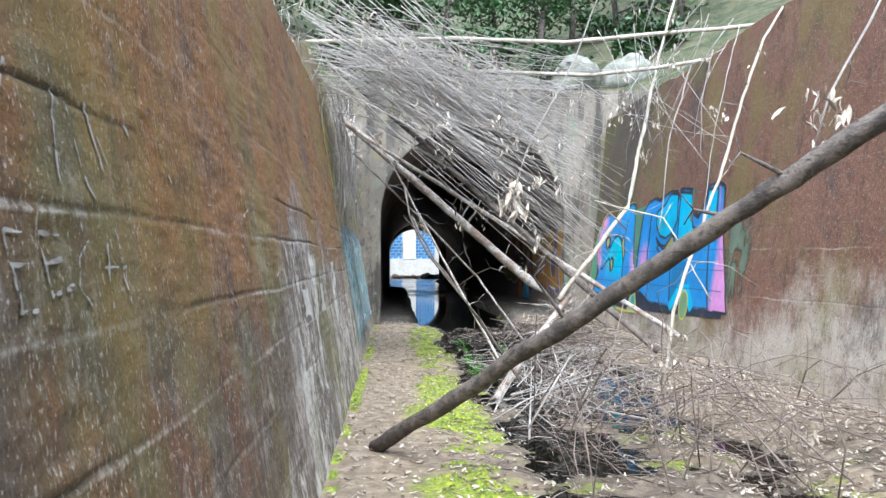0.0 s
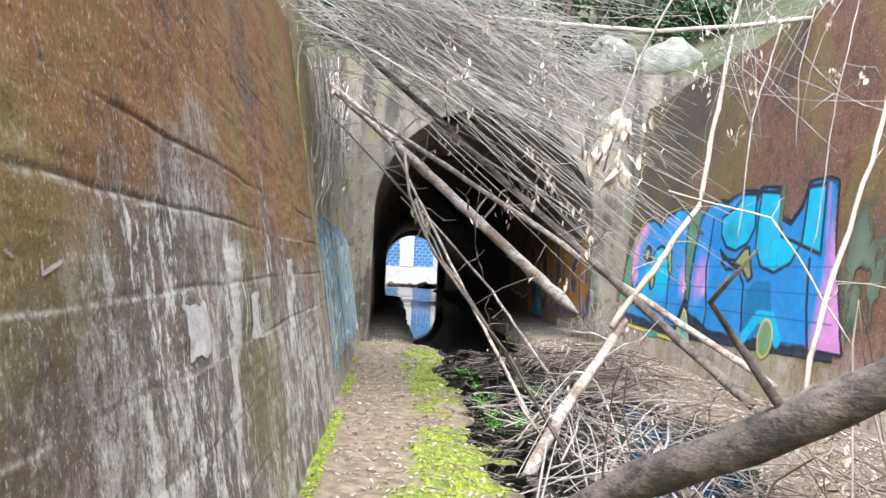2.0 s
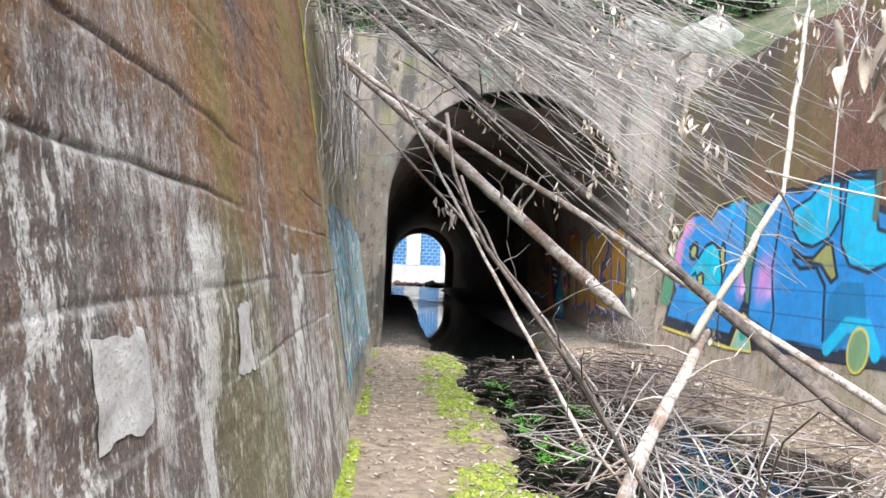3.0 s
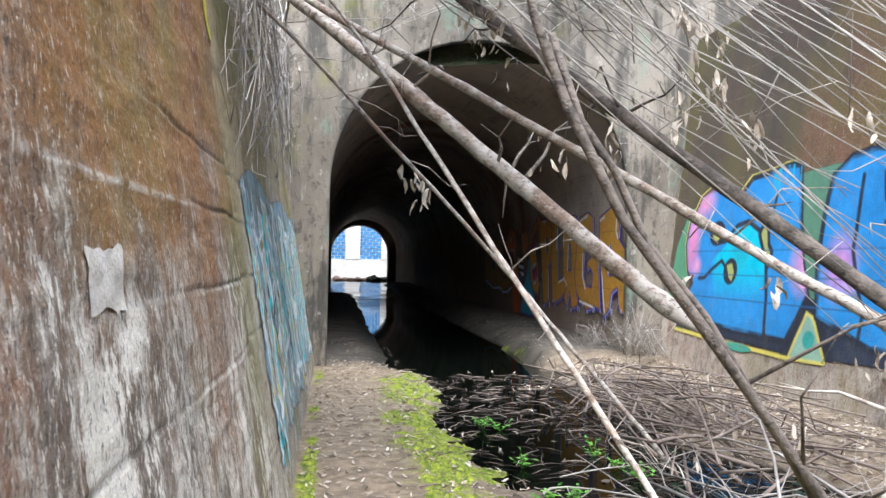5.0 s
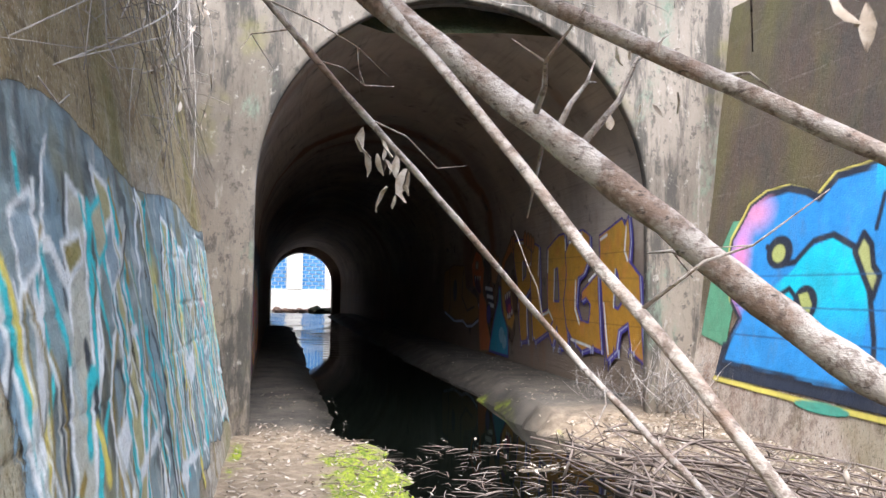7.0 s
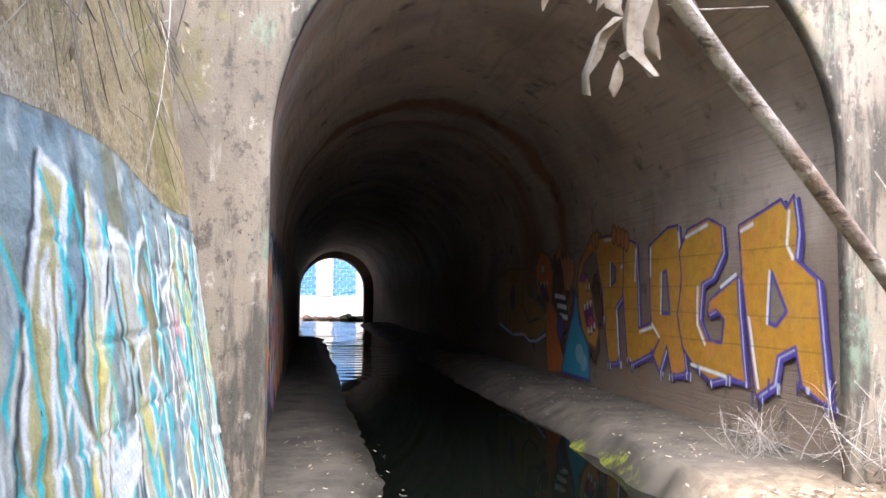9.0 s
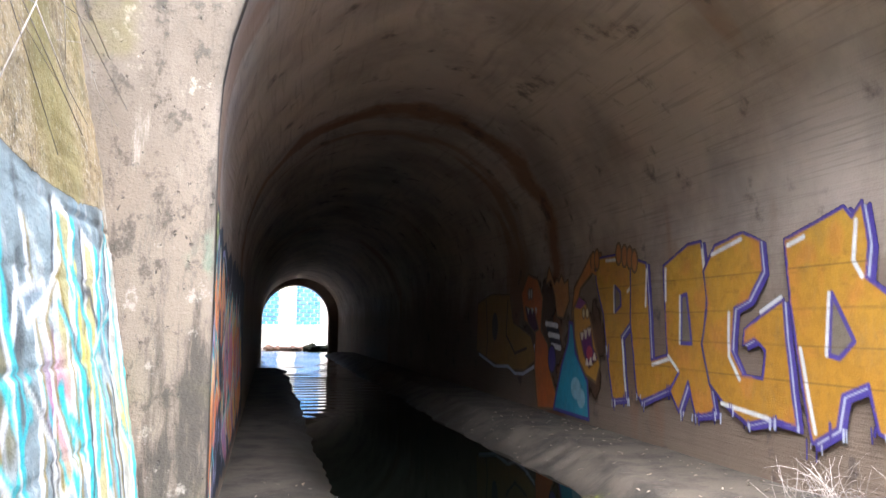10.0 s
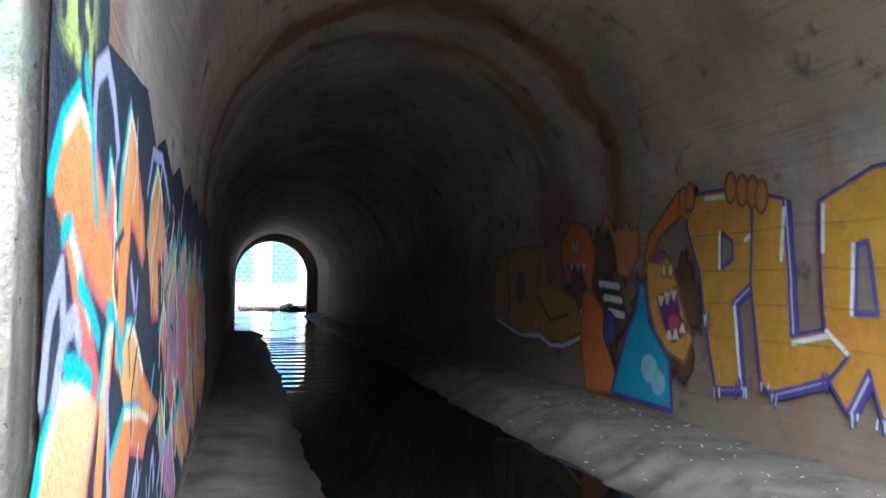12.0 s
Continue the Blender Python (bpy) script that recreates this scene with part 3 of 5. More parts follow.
# ---- murals: thin paint on the walls ----
class Canvas:
    """Paint on a grid: u runs along the wall, v up it; colour and cover for every point."""

    def __init__(self, u0, u1, v0, v1, step):
        self.U, self.V = np.meshgrid(np.arange(u0, u1, step), np.arange(v0, v1, step))
        self.C = np.zeros(self.U.shape + (4,))
        self.s = step
        self.r = random.Random(int(u0 * 100))

    def lay(self, m, col):
        m = np.clip(m, 0, 1)[..., None]
        self.C[..., :3] = self.C[..., :3] * (1 - m) + np.array(col) * m
        self.C[..., 3:] = np.maximum(self.C[..., 3:], m)

    def inside(self, pts):
        U, V, ins = self.U, self.V, np.zeros(self.U.shape, bool)
        for (a, b), (c, d) in zip(pts, pts[1:] + pts[:1]):
            if b != d:
                ins ^= ((b > V) != (d > V)) & (U < (c - a) * (V - b) / (d - b) + a)
        return ins

    def dist(self, pts, closed=False):
        out = np.full(self.U.shape, 9.0)
        for (a, b), (c, d) in zip(pts, pts[1:] + (pts[:1] if closed else [])):
            l = (c - a) ** 2 + (d - b) ** 2 + 1e-9
            t = np.clip(((self.U - a) * (c - a) + (self.V - b) * (d - b)) / l, 0, 1)
            out = np.minimum(out, np.hypot(self.U - a - t * (c - a), self.V - b - t * (d - b)))
        return out

    def stroke(self, pts, w, col, closed=False):
        self.lay((w / 2 - self.dist(pts, closed)) / self.s + .5, col)

    def poly(self, pts, col, line=None, w=.04, shade=None):
        d = self.dist(pts, True)
        ins = self.inside(pts)
        self.lay(np.where(ins, .5 + d / self.s, .5 - d / self.s), col)
        if shade is not None:
            lo, hi = min(p[1] for p in pts), max(p[1] for p in pts)
            self.lay(np.where(ins, np.clip((self.V - lo) / (hi - lo) * 1.6 - .8 + (fnoise(self.U, self.V, .6) - .5), 0, 1), 0), shade)
        if line:
            self.lay((w / 2 - d) / self.s + .5, line)

    def oval(self, cu, cv, ru, rv, col, line=None, w=.04, n=28):
        self.poly([(cu + ru * math.cos(6.2832 * k / n), cv + rv * math.sin(6.2832 * k / n)) for k in range(n)], col, line, w)

    def drips(self, u0, u1, v, length, col, n):
        for _ in range(n):
            u = self.r.uniform(u0, u1)
            self.stroke([(u, v), (u + self.r.uniform(-.01, .01), v - self.r.uniform(.3, 1) * length)], self.r.uniform(.012, .03), col)

    def hang(self, surface, label, lift, parent=None):
        f = np.clip(fnoise(self.U * 1.3, self.V, .09) * 3 - 1.3, 0, .35)[..., None]
        self.C[..., :3] = self.C[..., :3] * (1 - f * .3)
        c = self.C[..., 3] > .02
        keep = c[:-1, :-1] | c[1:, :-1] | c[:-1, 1:] | c[1:, 1:]
        X = surface(self.U, self.V) + lift
        ob = sheet("letter" if parent else "graffiti", np.stack([X, self.U, self.V], -1), M_PAINT, parent, keep=keep, colours=self.C)
        if parent:
            return ob
        return tagged(ob, label, "graffiti")


CYAN, WHITE, TEAL, NAVY = (.05, .55, .6), (.8, .82, .82), (.26, .33, .34), (.012, .018, .035)
YELLOW, GOLD, ORANGE, ROSE = (.72, .6, .12), (.5, .25, .025), (.88, .32, .08), (.66, .14, .14)
LILAC, PINK, BLUE, SKYB = (.45, .45, .72), (.72, .3, .5), (.03, .26, .62), (.03, .5, .75)
VIOLET, BROWN, GREEN = (.07, .05, .3), (.2, .12, .05), (.1, .3, .17)


def wild_letters():
    """Worn wild-style piece in teal, white and cyan on the mossy wall."""
    c = Canvas(11.6, 17.98, .06, 2.12, .016)
    U, V = c.U, c.V
    edge = np.clip((2.0 + .05 * np.sin(U * 2.1) - .1 * np.clip(12.6 - U, 0, 1) - V) / .05, 0, 1) * np.clip((V - .14 - .2 * fnoise(U, V * 0, .4) - np.clip(12.4 - U, 0, 1) * .55) / .05, 0, 1)
    edge *= np.clip((U - 11.72 - .12 * vnoise(V, V * 0, .3)) / .04, 0, 1) * np.clip((17.93 - U - .03 * V) / .03, 0, 1)
    c.lay(edge, TEAL)
    c.lay(edge * np.clip(fnoise(U, V, .5) * 3 - 1.5, 0, .8), (.2, .3, .36))
    c.lay(edge * np.clip(fnoise(U + 9, V * .4, .25) * 4 - 2.3, 0, .75), (.2, .17, .06))
    r = random.Random(4)
    c.lay(edge * np.clip(fnoise(U * 1.6 + 4, V * .7, .12) * 5 - 2.9, 0, .8), (.5, .53, .52))
    c.lay(edge * np.clip(fnoise(U + 14, V * .5, .18) * 5 - 3.0, 0, .8), (.06, .075, .08))
    u = 11.85
    while u < 17.7:
        w = r.uniform(.4, .85)
        lean = r.uniform(-.3, .35)
        top, low = r.uniform(1.65, 1.95), r.uniform(.3, .6)
        mid = r.uniform(.9, 1.3)
        fill = r.choice([(.62, .63, .6), (.48, .44, .22), (.5, .5, .42), (.22, .34, .42), (.6, .56, .4)])
        bar = [(u, low), (u + .1, low - .1), (u + w * .45, mid), (u + w * .5 + lean, top), (u + w * .22 + lean, top + .05), (u + w * .12, mid)]
        c.poly(bar, fill, WHITE, .035)
        c.stroke([(p[0] + .05, p[1] - .01) for p in bar[1:4]], .05, CYAN)
        c.stroke([(p[0] - .045, p[1]) for p in (bar[0], bar[5], bar[4])], .022, (.03, .03, .035))
        kind = r.random()
        if kind < .5:
            c.poly([(u + w * .5, mid - .1), (u + w, mid - .45), (u + w * 1.02, low + .1), (u + w * .72, low - .08), (u + w * .8, mid - .5)], fill, WHITE, .03)
            c.stroke([(u + w * .5, mid - .16), (u + w * .97, mid - .5), (u + w * .95, low + .05)], .035, CYAN)
        else:
            c.poly([(u + w * .55, mid + .1), (u + w * .95, top - .2), (u + w * 1.05, top - .05), (u + w * .8, mid + .35)], (.05, .06, .07), WHITE, .03)
            c.stroke([(u + w * .6, mid), (u + w, mid + .28), (u + w * .75, top)], .03, CYAN)
        if r.random() < .7:
            c.stroke([(u - .05, r.uniform(.3, .7)), (u + w, r.uniform(.3, .9))], .05, WHITE)
        if r.random() < .5:
            c.lay(np.clip(1 - np.hypot((U - u - .2) / .2, (V - r.uniform(.7, 1.6)) / .25), 0, .8), r.choice([YELLOW, PINK, (.3, .22, .04)]))
        u += w * r.uniform(.85, 1.25)
    c.stroke([(17.86, 1.9), (17.84, 1.2), (17.8, .3)], .03, CYAN)
    for k in range(95):
        a, b = r.uniform(11.9, 17.7), r.uniform(.35, 1.6)
        e, g = r.uniform(-.3, .3), r.choice((-1, 1)) * r.uniform(.1, .5)
        col = r.choice([WHITE, WHITE, WHITE, CYAN, CYAN, (.05, .06, .07), (.45, .5, .48), YELLOW, (.36, .26, .06)])
        c.stroke([(a, b), (a + e * .5, b + g * .6 + .05), (a + e, b + g)], r.uniform(.018, .06), col)
    for k in range(60):
        a, b, h = r.uniform(11.9, 17.8), r.uniform(.3, 1.1), r.uniform(.35, .85)
        bend = r.uniform(-.16, .16)
        q = [(a, b), (a + bend, b + h * .35), (a + bend * 1.2, b + h * .7), (a + r.uniform(-.1, .2), min(b + h, 1.93))]
        c.stroke([(u + .035, v) for u, v in q], r.uniform(.012, .03), r.choice([CYAN, (.04, .05, .055), (.3, .22, .05)]))
        c.stroke(q, r.uniform(.016, .034), r.choice([WHITE, WHITE, (.62, .62, .56), CYAN]))
    for k in range(10):
        a, b = r.uniform(12, 17.4), r.uniform(.4, 1.6)
        w, h = r.uniform(.15, .4), r.uniform(.1, .3)
        c.poly([(a, b), (a + w, b + .08), (a + w * .9, b + h), (a - .05, b + h * .7)], r.choice([WHITE, (.3, .38, .42), (.5, .46, .3), (.28, .24, .08)]), r.choice([CYAN, WHITE]), .025)
    c.C[..., 3] *= np.clip(1.75 - fnoise(U + 3, V * .45, .3) * 1.1 - fnoise(U + 8, V * .6, .07) * .5 - .9 * np.exp(-((U - 11.7) / .25) ** 2), 0, 1)
    c.hang(left_x, "worn teal white and cyan lettering sprayed on the mossy concrete", .009)


def blue_letters():
    """Blue bubble piece with pink end and cyan rounds on the red-brown wall."""
    c = Canvas(9.6, 17.95, .4, 2.72, .016)
    U, V = c.U, c.V
    mist = lambda u, v, ru, rv: np.clip(1.25 - np.hypot((U - u) / ru, (V - v) / rv), 0, 1)
    green = [(17.9, 1.0), (17.8, 1.7), (17.5, 2.2), (17.2, 2.2), (17.4, .9)]
    c.poly(green, GREEN)
    c.poly([(15.0, 1.1), (15.1, 2.42), (14.5, 2.45), (13.0, 2.5), (13.2, 1.1)], (.11, .24, .15))
    c.lay(mist(10.2, 1.6, .5, .95) * np.clip(fnoise(U, V * .5, .3) * 3 - .7, 0, .75), (.25, .31, .21))
    c.stroke([(17.55, .57), (16.2, .53), (14.85, .5)], .05, YELLOW)
    c.poly([(17.55, .6), (17.45, .95), (10.5, .95), (10.5, .68), (12.4, .62), (14.9, .54), (16.2, .58)], (.02, .03, .055))
    c.oval(15.9, .5, .34, .05, (.08, .36, .26))

    first = [(17.44, .74), (17.36, .95), (17.2, 1.2), (17.36, 1.36), (17.48, 1.7), (17.45, 1.99), (17.2, 2.32), (16.95, 2.42), (16.6, 2.44), (16.35, 2.38), (16.16, 2.3),
             (15.95, 2.47), (15.52, 2.5), (15.17, 2.54), (14.98, 2.52), (14.88, 1.95), (14.75, 1.5), (14.6, 1.15), (14.9, .66), (15.8, .68)]
    c.stroke([(u + .035, v + .025) for u, v in first[2:15]], .05, YELLOW)
    c.poly(first, BLUE, NAVY, .075)
    one = c.inside(first)
    c.lay(one * np.clip(fnoise(U, V, .5) * 2 - .9, 0, .6), (.05, .33, .74))
    c.lay(one * np.clip((V - 2.2) / .3, 0, 1) * (U < 15.5) * .9 * (vnoise(U * 3, V * .2, .12) > .4), SKYB)
    c.lay(one * mist(17.3, 1.75, .2, .55) * np.clip((U - 16.95) / .2, 0, 1), (.75, .25, .5))
    c.lay(one * mist(17.1, 2.25, .3, .2), PINK)
    c.lay(one * mist(17.12, 1.42, .13, .12), (.8, .35, .6))
    hump = [(17.05, 1.34), (16.72, 1.42), (16.62, 1.2), (16.5, .98), (15.5, .95), (15.42, 1.45), (15.62, 1.8), (15.93, 1.94), (16.25, 1.85), (16.45, 1.65)]
    c.lay(c.inside(hump) * np.clip((V - 1.0) / .45, 0, 1) * np.clip((16.75 - U) / .2, 0, 1), (.02, .55, .72))
    c.lay(c.inside(hump) * mist(16.05, 1.55, .18, .3) * .8, (.03, .42, .52))
    c.stroke([(17.02, 1.27), (16.86, 1.28), (16.68, 1.4), (16.46, 1.5), (16.36, 1.42), (16.3, 1.28)], .05, NAVY)
    c.stroke([(16.86, 1.9), (16.6, 1.72), (16.42, 1.74), (16.18, 1.92), (15.93, 1.96), (15.62, 1.82), (15.46, 1.48), (15.36, 1.1), (15.31, .64)], .06, NAVY)
    for u, v, w in ((16.66, 1.84, .2), (16.22, 1.37, .17)):
        c.oval(u, v, w, .16, NAVY)
    c.oval(16.67, 1.83, .1, .085, (.45, .48, .14))
    c.poly([(16.32, 1.44), (16.2, 1.47), (16.12, 1.36), (16.16, 1.25), (16.24, 1.3)], (.45, .48, .14))
    c.poly([(15.66, 1.8), (15.58, 1.95), (15.48, 1.85), (15.44, 1.68), (15.36, 1.6), (15.42, 1.42), (15.54, 1.6)], (.45, .46, .16), NAVY, .06)
    c.stroke([(15.38, 2.25), (15.44, 1.98)], .05, NAVY)
    c.lay(one * mist(14.72, 1.45, .25, .3), (.72, .36, .68))
    c.oval(14.7, 1.3, .08, .08, (.85, .45, .7))
    c.poly([(14.95, .55), (14.62, 1.12), (14.44, 1.08), (14.1, .58)], NAVY, NAVY, .05)
    c.poly([(14.82, .5), (14.58, .98), (14.46, .94), (14.2, .52)], (.3, .48, .36), YELLOW, .035)
    c.oval(14.5, .72, .1, .09, (.05, .36, .3))

    second = [(14.42, .95), (14.5, 1.5), (14.48, 2.0), (14.4, 2.34), (14.15, 2.5), (13.8, 2.54), (13.55, 2.5), (13.4, 2.54), (13.06, 2.6), (12.72, 2.57), (12.66, 2.45),
              (12.61, 2.6), (12.05, 2.55), (11.98, 2.2), (11.72, 2.12), (11.5, 2.3), (11.4, 2.55), (10.98, 2.55), (10.84, 2.5), (10.76, 1.92), (10.6, 1.4), (10.38, .78), (11.8, .74), (13.6, .72)]
    c.poly(second, BLUE, NAVY, .07)
    two = c.inside(second)
    c.lay(two * np.clip(fnoise(U, V, .4) * 2 - .9, 0, .6), (.05, .33, .74))
    c.lay(two * np.clip((11.0 - U + .12 * (fnoise(U, V, .3) - .5) + .12 * (1.2 - V)) / .2, 0, 1), (.7, .3, .6))
    c.lay(two * mist(14.15, 1.45, .25, .32), (.62, .28, .6))
    c.lay(two * mist(13.95, 1.3, .12, .12) * .8, (.75, .4, .7))
    c.stroke([(13.95, 2.3), (14.0, 1.6), (13.75, 1.0), (13.78, .74)], .05, NAVY)
    cup = [(13.66, 2.3), (13.62, 2.05), (13.4, 1.88), (13.1, 1.83), (12.78, 1.92), (12.6, 2.12), (12.72, 2.54), (13.05, 2.57), (13.3, 2.4)]
    c.poly(cup, SKYB, NAVY, .045)
    c.lay(c.inside(cup) * mist(13.3, 2.1, .22, .16) * .8, (.02, .34, .42))
    c.poly([(12.58, 2.56), (12.52, 1.85), (12.3, 1.62), (11.95, 1.55), (11.6, 1.66), (11.42, 1.9), (11.4, 2.5), (11.05, 2.5), (11.0, 1.75), (11.9, 1.98), (12.08, 2.5)], SKYB, NAVY, .045)
    c.stroke([(12.02, 2.55), (11.98, 2.1)], .1, (.12, .16, .12))
    for q in ([(13.6, 1.85), (13.44, 1.72), (13.05, 1.7), (12.82, 1.86), (12.7, 1.86), (12.5, 1.5), (12.6, 1.44), (12.86, 1.62), (13.2, 1.66)],):
        c.poly(q, (.36, .36, .12), NAVY, .05)
    c.stroke([(13.5, 1.68), (13.3, 1.58), (12.95, 1.6), (12.72, 1.4), (12.6, .82)], .05, NAVY)
    c.poly([(12.6, 1.3), (12.4, 1.45), (12.0, 1.45), (11.85, 1.0), (12.3, .74), (12.58, .82)], (.02, .2, .42))
    c.stroke([(12.5, .75), (12.2, 1.02), (11.85, 1.02), (11.66, .78)], .16, SKYB)
    c.oval(11.95, .78, .17, .22, (.2, .33, .16), YELLOW, .03)
    c.stroke([(11.2, 1.7), (11.12, 1.2), (11.0, .78)], .05, NAVY)
    c.stroke([(10.98, 2.5), (10.9, 1.9), (10.72, 1.4)], .04, (.5, .2, .45))
    for z in (1.04, 1.33, 1.62):
        c.stroke([(17.3, z), (10.6, z)], .012, (.02, .1, .25))
    c.hang(right_x, "blue bubble lettering with pink ends sprayed on the red-brown wall", -.01)


def lining_side(side):
    def at(y, z):
        x = lining_left(y) if side < 0 else lining_right(y)
        a = z + .35 if side < 0 else arc[-1] - (z + .35)
        b = (fnoise(y, a + 9, 1.4) - .5) * .06 + (fnoise(y * .3, a, .22) - .5) * .03
        return x - side * b * .25
    return at


def gold_letters():
    """Gold block word with violet shade and white glints on the ledge side of the tunnel."""
    root = tagged(new("graffiti"), "gold block lettering with blue shading sprayed on tunnel lining", "graffiti")
    side = lining_side(1)
    pale = (.6, .66, .78)

    def glyph(q, holes, glints, k):
        us, zs = [p[0] for p in q], [p[1] for p in q]
        c = Canvas(min(us) - .2, max(us) + .14, max(min(zs) - .3, .2), max(zs) + .12, .013)
        c.poly([(u - .075, z - .035) for u, z in q], VIOLET, VIOLET, .035)
        c.poly([(u - .035, z - .015) for u, z in q], pale)
        c.poly(q, GOLD, VIOLET, .032, (.6, .34, .04))
        ins = c.inside(q)
        c.lay(ins * np.clip(fnoise(c.U + 4, c.V, .35) * 3.2 - 1.9, 0, .5), (.62, .24, .05))
        c.lay(ins * np.clip(fnoise(c.U, c.V * 2, .12) * 3 - 1.9, 0, .5), (.36, .18, .03))
        for h in holes:
            c.poly(h, (.2, .17, .12), VIOLET, .04)
            c.stroke([(u + .03, z) for u, z in h[:2]], .035, WHITE)
        for g in glints:
            c.stroke(g, .04, WHITE)
        low = sorted(zs)[2]
        for u, z in q:
            if z < low + .14:
                c.drips(u - .1, u + .08, z + .03, .16, VIOLET, 2)
                c.drips(u - .12, u + .05, z, .09, pale, 2)
        for z in (1.04, 1.33, 1.62, 1.95):
            c.lay(ins * np.clip(1.2 - np.abs(c.V - z - .02 * (vnoise(c.U, c.U * 0, .4) - .5)) / .008, 0, 1) * .55, (.12, .07, .02))
        c.hang(side, "", -.014 - .0025 * k, parent=root)

    P = [(23.31, .57), (23.47, 1.21), (23.56, 1.62), (23.76, 2.02), (23.8, 2.34), (23.12, 2.34), (22.68, 2.26), (22.7, 1.6), (22.77, 1.52), (23.04, 1.35), (22.95, .62)]
    L = [(22.76, 2.27), (22.37, 2.18), (22.31, 1.56), (22.29, 1.1), (21.67, 1.22), (21.64, .99), (21.89, .82), (22.56, .62), (22.66, .69), (22.78, 1.5)]
    A = [(21.97, 2.12), (21.46, 2.3), (21.2, 2.31), (21.12, 1.79), (21.2, 1.3), (21.02, .66), (21.38, .6), (21.5, .92), (21.7, .6), (21.88, .8), (21.68, 1.0), (21.92, 1.17)]
    G = [(21.16, 2.01), (20.95, 2.24), (20.49, 2.32), (20.24, 2.22), (20.21, 1.95), (20.43, 1.71), (20.65, 1.64), (20.71, 1.26), (20.55, 1.04), (20.26, 1.03), (20.21, 1.27),
         (20.36, 1.37), (20.53, 1.31), (20.5, 1.45), (20.27, 1.56), (19.94, 1.7), (19.92, 1.38), (19.83, .68), (20.16, .7), (20.5, .62), (20.83, .74), (21.1, .92), (21.22, 1.3), (21.1, 1.7)]
    B = [(19.9, 2.19), (19.2, 2.37), (19.12, 2.28), (19.01, 2.38), (18.96, 2.07), (19.0, 1.83), (18.72, 1.65), (18.6, .62), (18.94, .74), (19.02, 1.07), (19.28, .97), (19.35, .72), (19.64, .57), (19.77, 1.2), (19.85, 1.7)]
    glyph(P, [[(23.2, 1.96), (23.21, 1.64), (23.04, 1.72), (23.05, 1.88)]], [[(23.02, 1.3), (22.95, .72)], [(23.45, 2.29), (23.15, 2.28)], [(22.86, 1.88), (22.72, 1.95), (22.5, 1.88)]], 1)
    glyph(L, [], [[(22.36, 2.1), (22.4, 1.7)], [(22.27, 1.05), (21.75, 1.16)]], 3)
    glyph(A, [[(21.6, 1.78), (21.62, 1.3), (21.42, 1.3), (21.5, 1.8)]], [[(21.92, 2.08), (21.93, 1.75)], [(21.18, 2.22), (21.13, 1.85)], [(21.9, 1.16), (21.7, 1.02)]], 5)
    glyph(G, [], [[(21.0, 2.16), (20.52, 2.26)], [(20.74, 1.6), (20.76, 1.2), (20.6, 1.0)], [(20.26, 1.6), (19.97, 1.72)], [(20.9, .76), (20.2, .7)]], 7)
    glyph(B, [[(19.36, 1.73), (19.41, 1.26), (19.3, 1.24), (19.14, 1.37)]], [[(19.86, 2.14), (19.66, 2.19)], [(19.08, 2.25), (19.12, 1.96), (19.04, 1.84)], [(19.74, 1.3), (19.6, .66)]], 9)

    # plain painted shapes beside the word, and a dim second word
    c = Canvas(23.35, 30.0, .2, 2.5, .017)
    mist = fnoise(c.U, c.V, .5)
    c.lay(np.clip(1.3 - np.hypot((c.U - 24.2) / .85, (c.V - 1.1) / .95), 0, .9) * np.clip(mist * 2 - .2, 0, 1) * np.clip((c.U - 23.42) / .1, 0, 1), (.16, .075, .03))
    c.lay(np.clip(1.3 - np.hypot((c.U - 25.8) / 1.1, (c.V - 1.3) / 1.1), 0, .9) * np.clip(mist * 2 - .2, 0, 1), (.13, .07, .035))
    c.poly([(29.7, .95), (29.6, 1.9), (28.6, 2.05), (27.5, 2.0), (27.3, 1.52), (26.4, 1.3), (26.1, .95), (26.7, .74), (27.5, .72), (28.4, .78)], (.34, .19, .03), BROWN, .03)
    c.oval(28.4, 1.45, .2, .26, (.1, .08, .06))
    c.stroke([(29.0, 1.95), (28.9, 1.2), (29.0, .85)], .05, (.08, .05, .02))
    c.stroke([(27.6, 1.9), (27.7, 1.3), (27.2, 1.0), (26.6, 1.1)], .05, (.08, .05, .02))
    c.stroke([(29.5, .9), (28.4, .72), (27.6, .76), (27.2, .66), (26.75, .68), (26.1, .86), (26.2, 1.15)], .06, pale)
    c.poly([(26.05, .2), (26.2, .85), (26.15, 1.4), (26.7, 1.55), (26.85, 2.0), (26.5, 2.3), (26.05, 2.2), (25.8, 1.9), (25.9, 1.4), (25.6, 1.2), (25.5, .8), (25.1, .27)], (.62, .16, .03), BROWN, .04)
    c.poly([(26.65, 1.78), (26.2, 1.7), (26.0, 1.42), (26.2, 1.36), (26.5, 1.5)], (.1, .02, .06), BROWN, .03)
    for u in (26.5, 26.3, 26.12):
        c.poly([(u + .06, 1.76), (u - .06, 1.74), (u, 1.64)], (.6, .58, .5))
    for u in (26.35, 26.45):
        c.oval(u, 1.98, .06, .09, (.55, .5, .4), BROWN, .025)
    for k, z in enumerate((1.5, 1.42, 1.34, 1.26, 1.18)):
        c.stroke([(25.66 - k * .06, z), (25.2 - k * .03, z - .03)], .08, (WHITE, NAVY)[k % 2])
    c.oval(25.42, .98, .16, .2, VIOLET, NAVY, .03)
